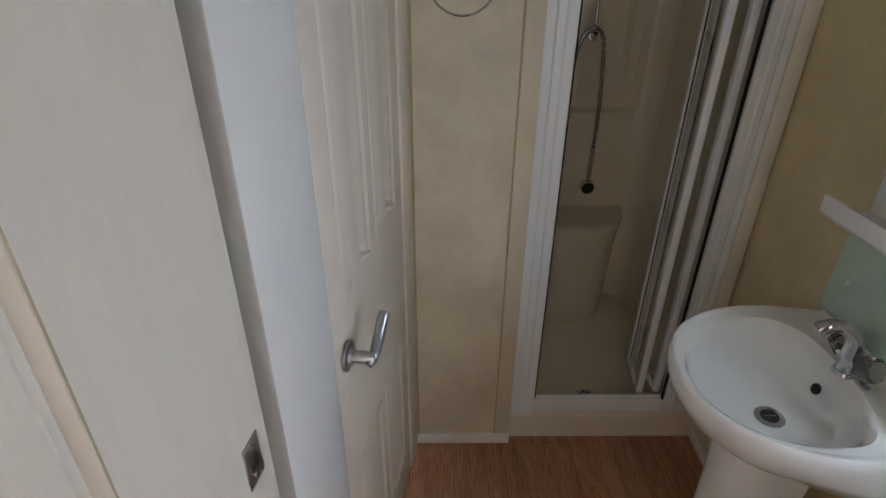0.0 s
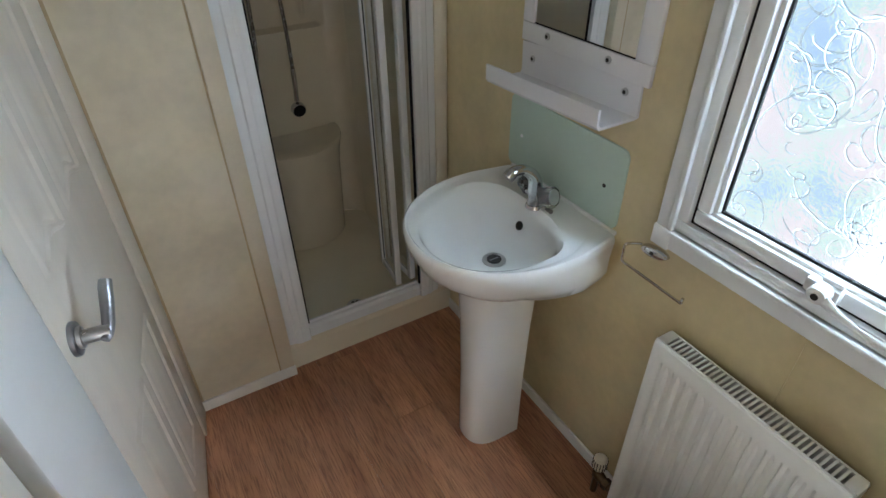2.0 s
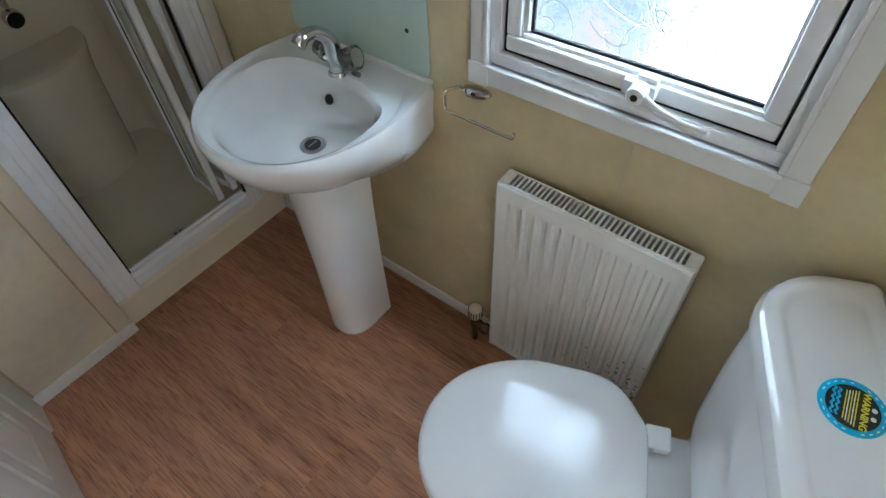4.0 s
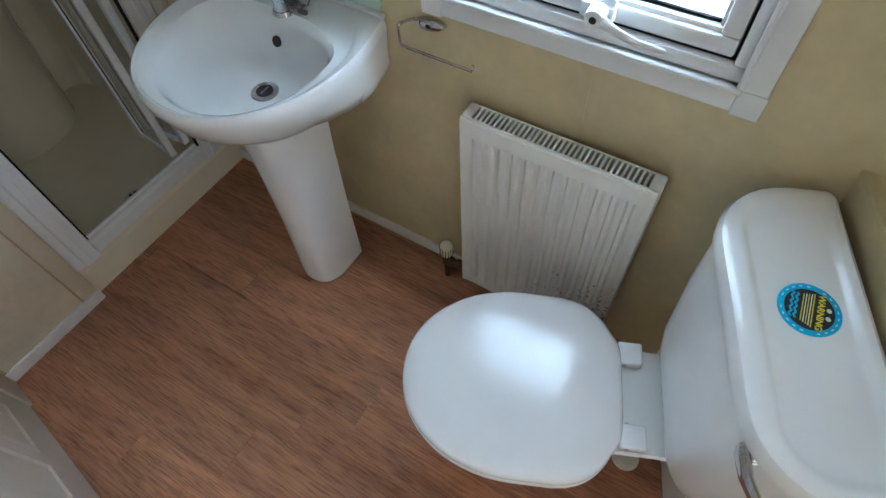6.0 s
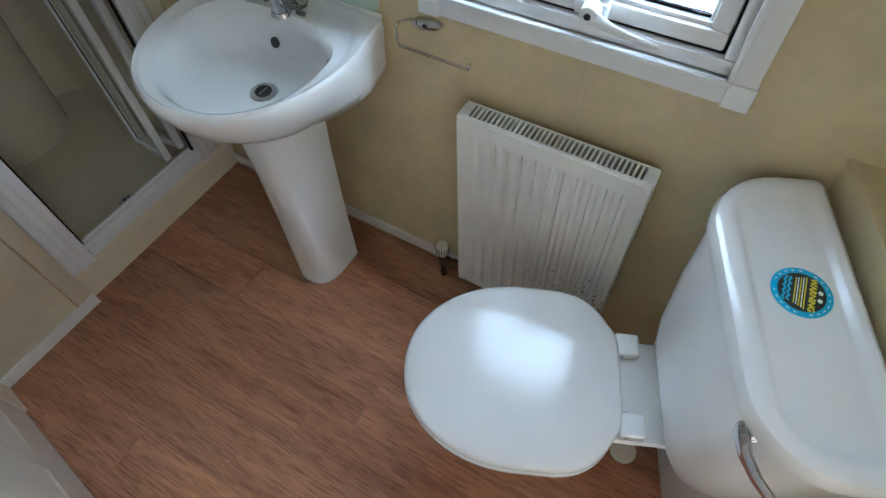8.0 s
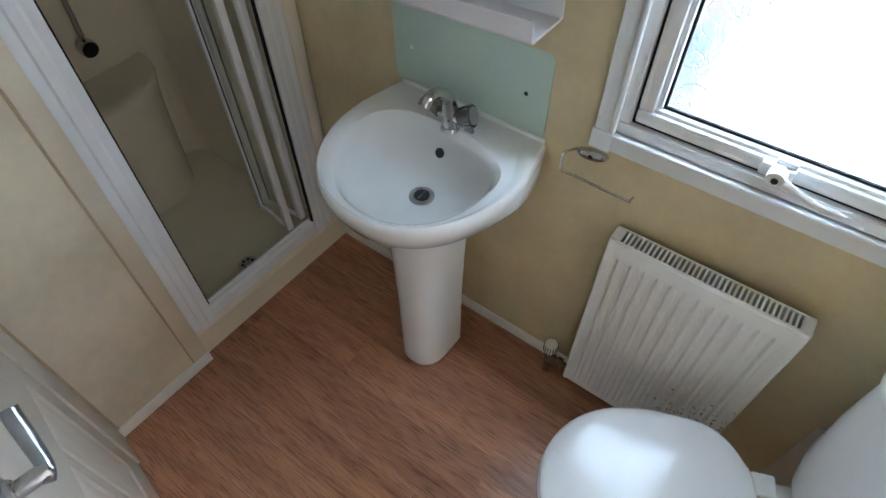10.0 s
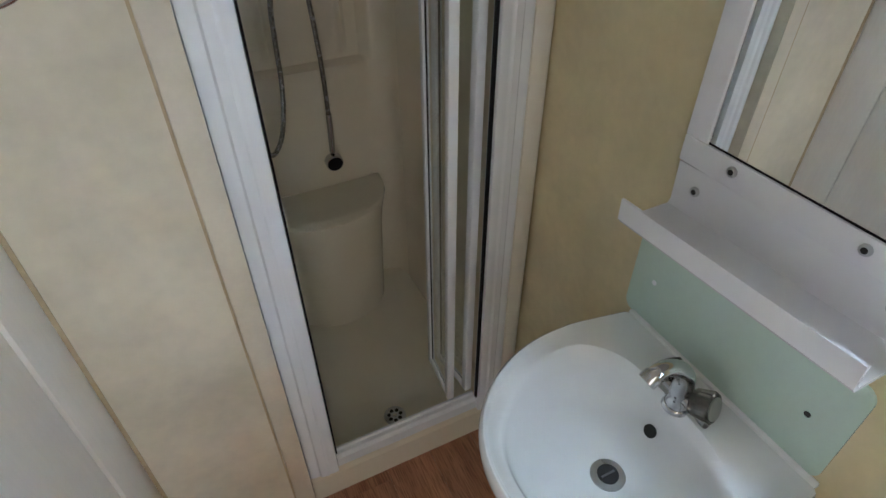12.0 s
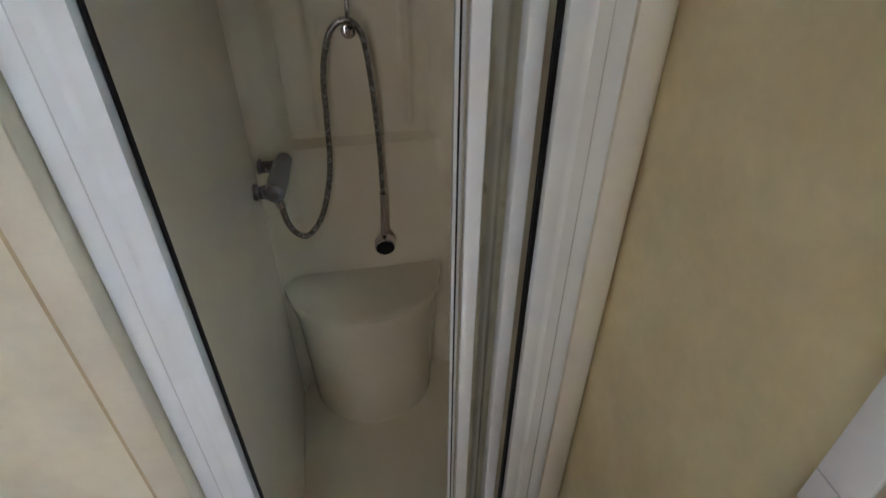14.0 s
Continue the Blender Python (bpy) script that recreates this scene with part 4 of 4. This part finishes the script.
part("neck", loft([[(-w * 0.5, y, zb), (-w * 0.92, y, zt - 0.03), (-w, y, zt - 0.006), (-w * 0.96, y, zt), (w * 0.96, y, zt), (w, y, zt - 0.006), (w * 0.92, y, zt - 0.03), (w * 0.5, y, zb)] for y, w, zb, zt in ((0.05, 0.112, 0.32, 0.396), (-0.02, 0.112, 0.31, 0.396), (-0.07, 0.110, 0.31, 0.392), (-0.095, 0.112, 0.31, 0.392), (-0.115, 0.115, 0.31, 0.396), (-0.16, 0.118, 0.31, 0.3995))]), PORCELAIN, toilet)


def tank_ring(w, y0, y1, z, r=0.05):
    pts = []
    for cx_, cy_, a0 in ((w - r, y1 - r, 0), (-w + r, y1 - r, 90), (-w + 0.018, y0 + 0.018, 180), (w - 0.018, y0 + 0.018, 270)):
        rr = r if a0 < 180 else 0.018
        for k in range(9):
            a = radians(a0 + 90 * k / 8)
            pts.append((cx_ + rr * math.cos(a), cy_ + rr * math.sin(a), z))
    return pts


YB = -0.276
TOP = 0.80
CC = -0.010   # the cistern's middle


def tanks(rows):
    return loft([[(px + CC, py + 0.020, pz) for px, py, pz in tank_ring(*r)] for r in rows])


part("cistern", tanks([(0.170, YB, -0.115, 0.4005, 0.085), (0.190, YB, -0.102, 0.415, 0.09), (0.206, YB, -0.096, 0.48, 0.09), (0.226, YB, -0.097, 0.62, 0.095), (0.236, YB, -0.102, TOP - 0.045, 0.10), (0.234, YB, -0.103, TOP - 0.042, 0.10)]), PORCELAIN, toilet)
lidp = part("cistern_lid", tanks([(0.242, YB - 0.004, -0.098, TOP - 0.0415, 0.112), (0.250, YB - 0.006, -0.090, TOP - 0.036, 0.120), (0.251, YB - 0.006, -0.089, TOP - 0.016, 0.120), (0.246, YB - 0.004, -0.094, TOP - 0.005, 0.116), (0.236, YB + 0.003, -0.103, TOP, 0.108),
                                  (0.224, YB + 0.010, -0.120, TOP - 0.0005, 0.075), (0.216, YB + 0.016, -0.127, TOP - 0.003, 0.068), (0.208, YB + 0.022, -0.133, TOP - 0.0085, 0.062), (0.200, YB + 0.028, -0.139, TOP - 0.0110, 0.055), (0.14, YB + 0.052, -0.165, TOP - 0.0115, 0.025)]), PORCELAIN, toilet, "rounded cistern lid with a shallow recess")
LX, LZ = -0.188, 0.742
lev = part("flush_lever", disc((LX, -0.105, LZ), (0, 1, 0), 0.012, 0.020, 20, 0.004), CHROME, toilet, "chrome flush lever")
part("arm", loft([[(LX + x, y + 0.020 + wy * math.cos(a), LZ + z + w * math.sin(a)) for a in [2 * math.pi * k / 14 for k in range(14)]] for x, y, z, w, wy in ((0.016, -0.103, 0.0, 0.005, 0.003), (0.012, -0.102, 0.0, 0.012, 0.006), (0.004, -0.101, 0.0, 0.0155, 0.008), (-0.008, -0.101, 0.0, 0.016, 0.009), (-0.030, -0.102, -0.001, 0.014, 0.008), (-0.058, -0.111, -0.002, 0.0125, 0.007), (-0.085, -0.126, -0.002, 0.012, 0.007), (-0.093, -0.132, -0.002, 0.005, 0.003))]), CHROME, lev)

# floor flange beside the pan
fl = thing("floor_flange", Matrix.Translation((1.200, 0.546, 0.0)), "round off-white floor collar beside the toilet pan", "floor flange")
part("collar", disc((0, 0, 0.0005), (0, 0, 1), 0.034, 0.004, 32, 0.002), IVORY, fl)
part("plug", disc((0, 0, 0.0045), (0, 0, 1), 0.022, 0.002, 28, 0.001), IVORY, fl)

# round warning sticker on the cistern lid
ST = TOILET @ Matrix.Translation((0.015, -0.181, TOP - 0.0113)) @ Matrix.Rotation(radians(162), 4, "Z")
stk = thing("warning_sticker", ST, "round blue and black printed warning sticker on the cistern", "sticker")
part("ground", disc((0, 0, 0), (0, 0, 1), 0.043, 0.0005, 48), BLUE, stk)
part("field", disc((0, 0, 0.0005), (0, 0, 1), 0.0335, 0.0003, 48), INK, stk)
def flat(y0, y1, x0, x1, z=0.0009):
    return one_box(x0, y0, z, x1, y1, z + 0.0002)
txt = bpy.data.curves.new("word", "FONT")
txt.body, txt.size, txt.align_x, txt.align_y, txt.extrude = "WARNING", 0.0125, "CENTER", "CENTER", 0.0001
w = new("word", txt)
w.parent, w.location = stk, (0, 0.014, 0.0011)
txt.materials.append(YELLOW)
txt.offset = 0.0004
tagged(w, "bold yellow word")
for k in range(5):
    part("text_line", flat(0.0035 - 0.0035 * k, 0.0050 - 0.0035 * k, -0.029 + 0.0014 * k, 0.029 - 0.0014 * k), PALE if k % 2 else YELLOW, stk)
for y in (-0.018, -0.024):
    bm = loft([[(-0.022 + 0.044 * i / 24, y + 0.0013 * math.sin(i * 1.1) + d, z) for d, z in ((-0.0017, 0.00085), (0.0017, 0.00085), (0.0017, 0.0012), (-0.0017, 0.0012))] for i in range(25)])
    part("wave", bm, BLUE, stk)
for k in range(22):
    bar = one_box(-0.0022, 0.0374, 0.0006, 0.0022, 0.0390, 0.0008)
    bar.transform(Matrix.Rotation(radians(16.36 * k), 4, "Z"))
    if k % 6 != 5:
        part("text_bar", bar, PALE, stk)
for k in range(2):
    part("mark", disc((-0.008 + 0.014 * k, 0.025, 0.0008), (0, 0, 1), 0.0035, 0.0002, 16), PALE, stk)

# ---- floor of printed planks running north to south ----
floor = structure("floor", one_box(-0.45, SOUTH - 0.06, -0.06, EAST + 0.08, SHOWER_Y + 0.06, -0.003), VINYL, "reddish brown wood plank vinyl floor", "floor")
PW, PL, GAP = 0.145, 0.92, 0.0006
rnd = random.Random(11)
x = -0.40 + PW / 2
while x < EAST + 0.06:
    y = SOUTH - 0.06 - rnd.uniform(0.05, 0.85)
    while y < SHOWER_Y + 0.04:
        a, b = max(y, SOUTH - 0.06), min(y + PL, SHOWER_Y + 0.055)
        x1 = min(x + PW / 2, EAST + 0.07) - x
        ob = new("plank", mesh_of("plank", one_box(-PW / 2 + GAP, (a - b) / 2 + GAP, -0.003, x1 - GAP, (b - a) / 2 - GAP, 0.0), VINYL, False))
        ob.location = (x, (a + b) / 2, 0)
        ob.parent = floor
        y += PL
    x += PW
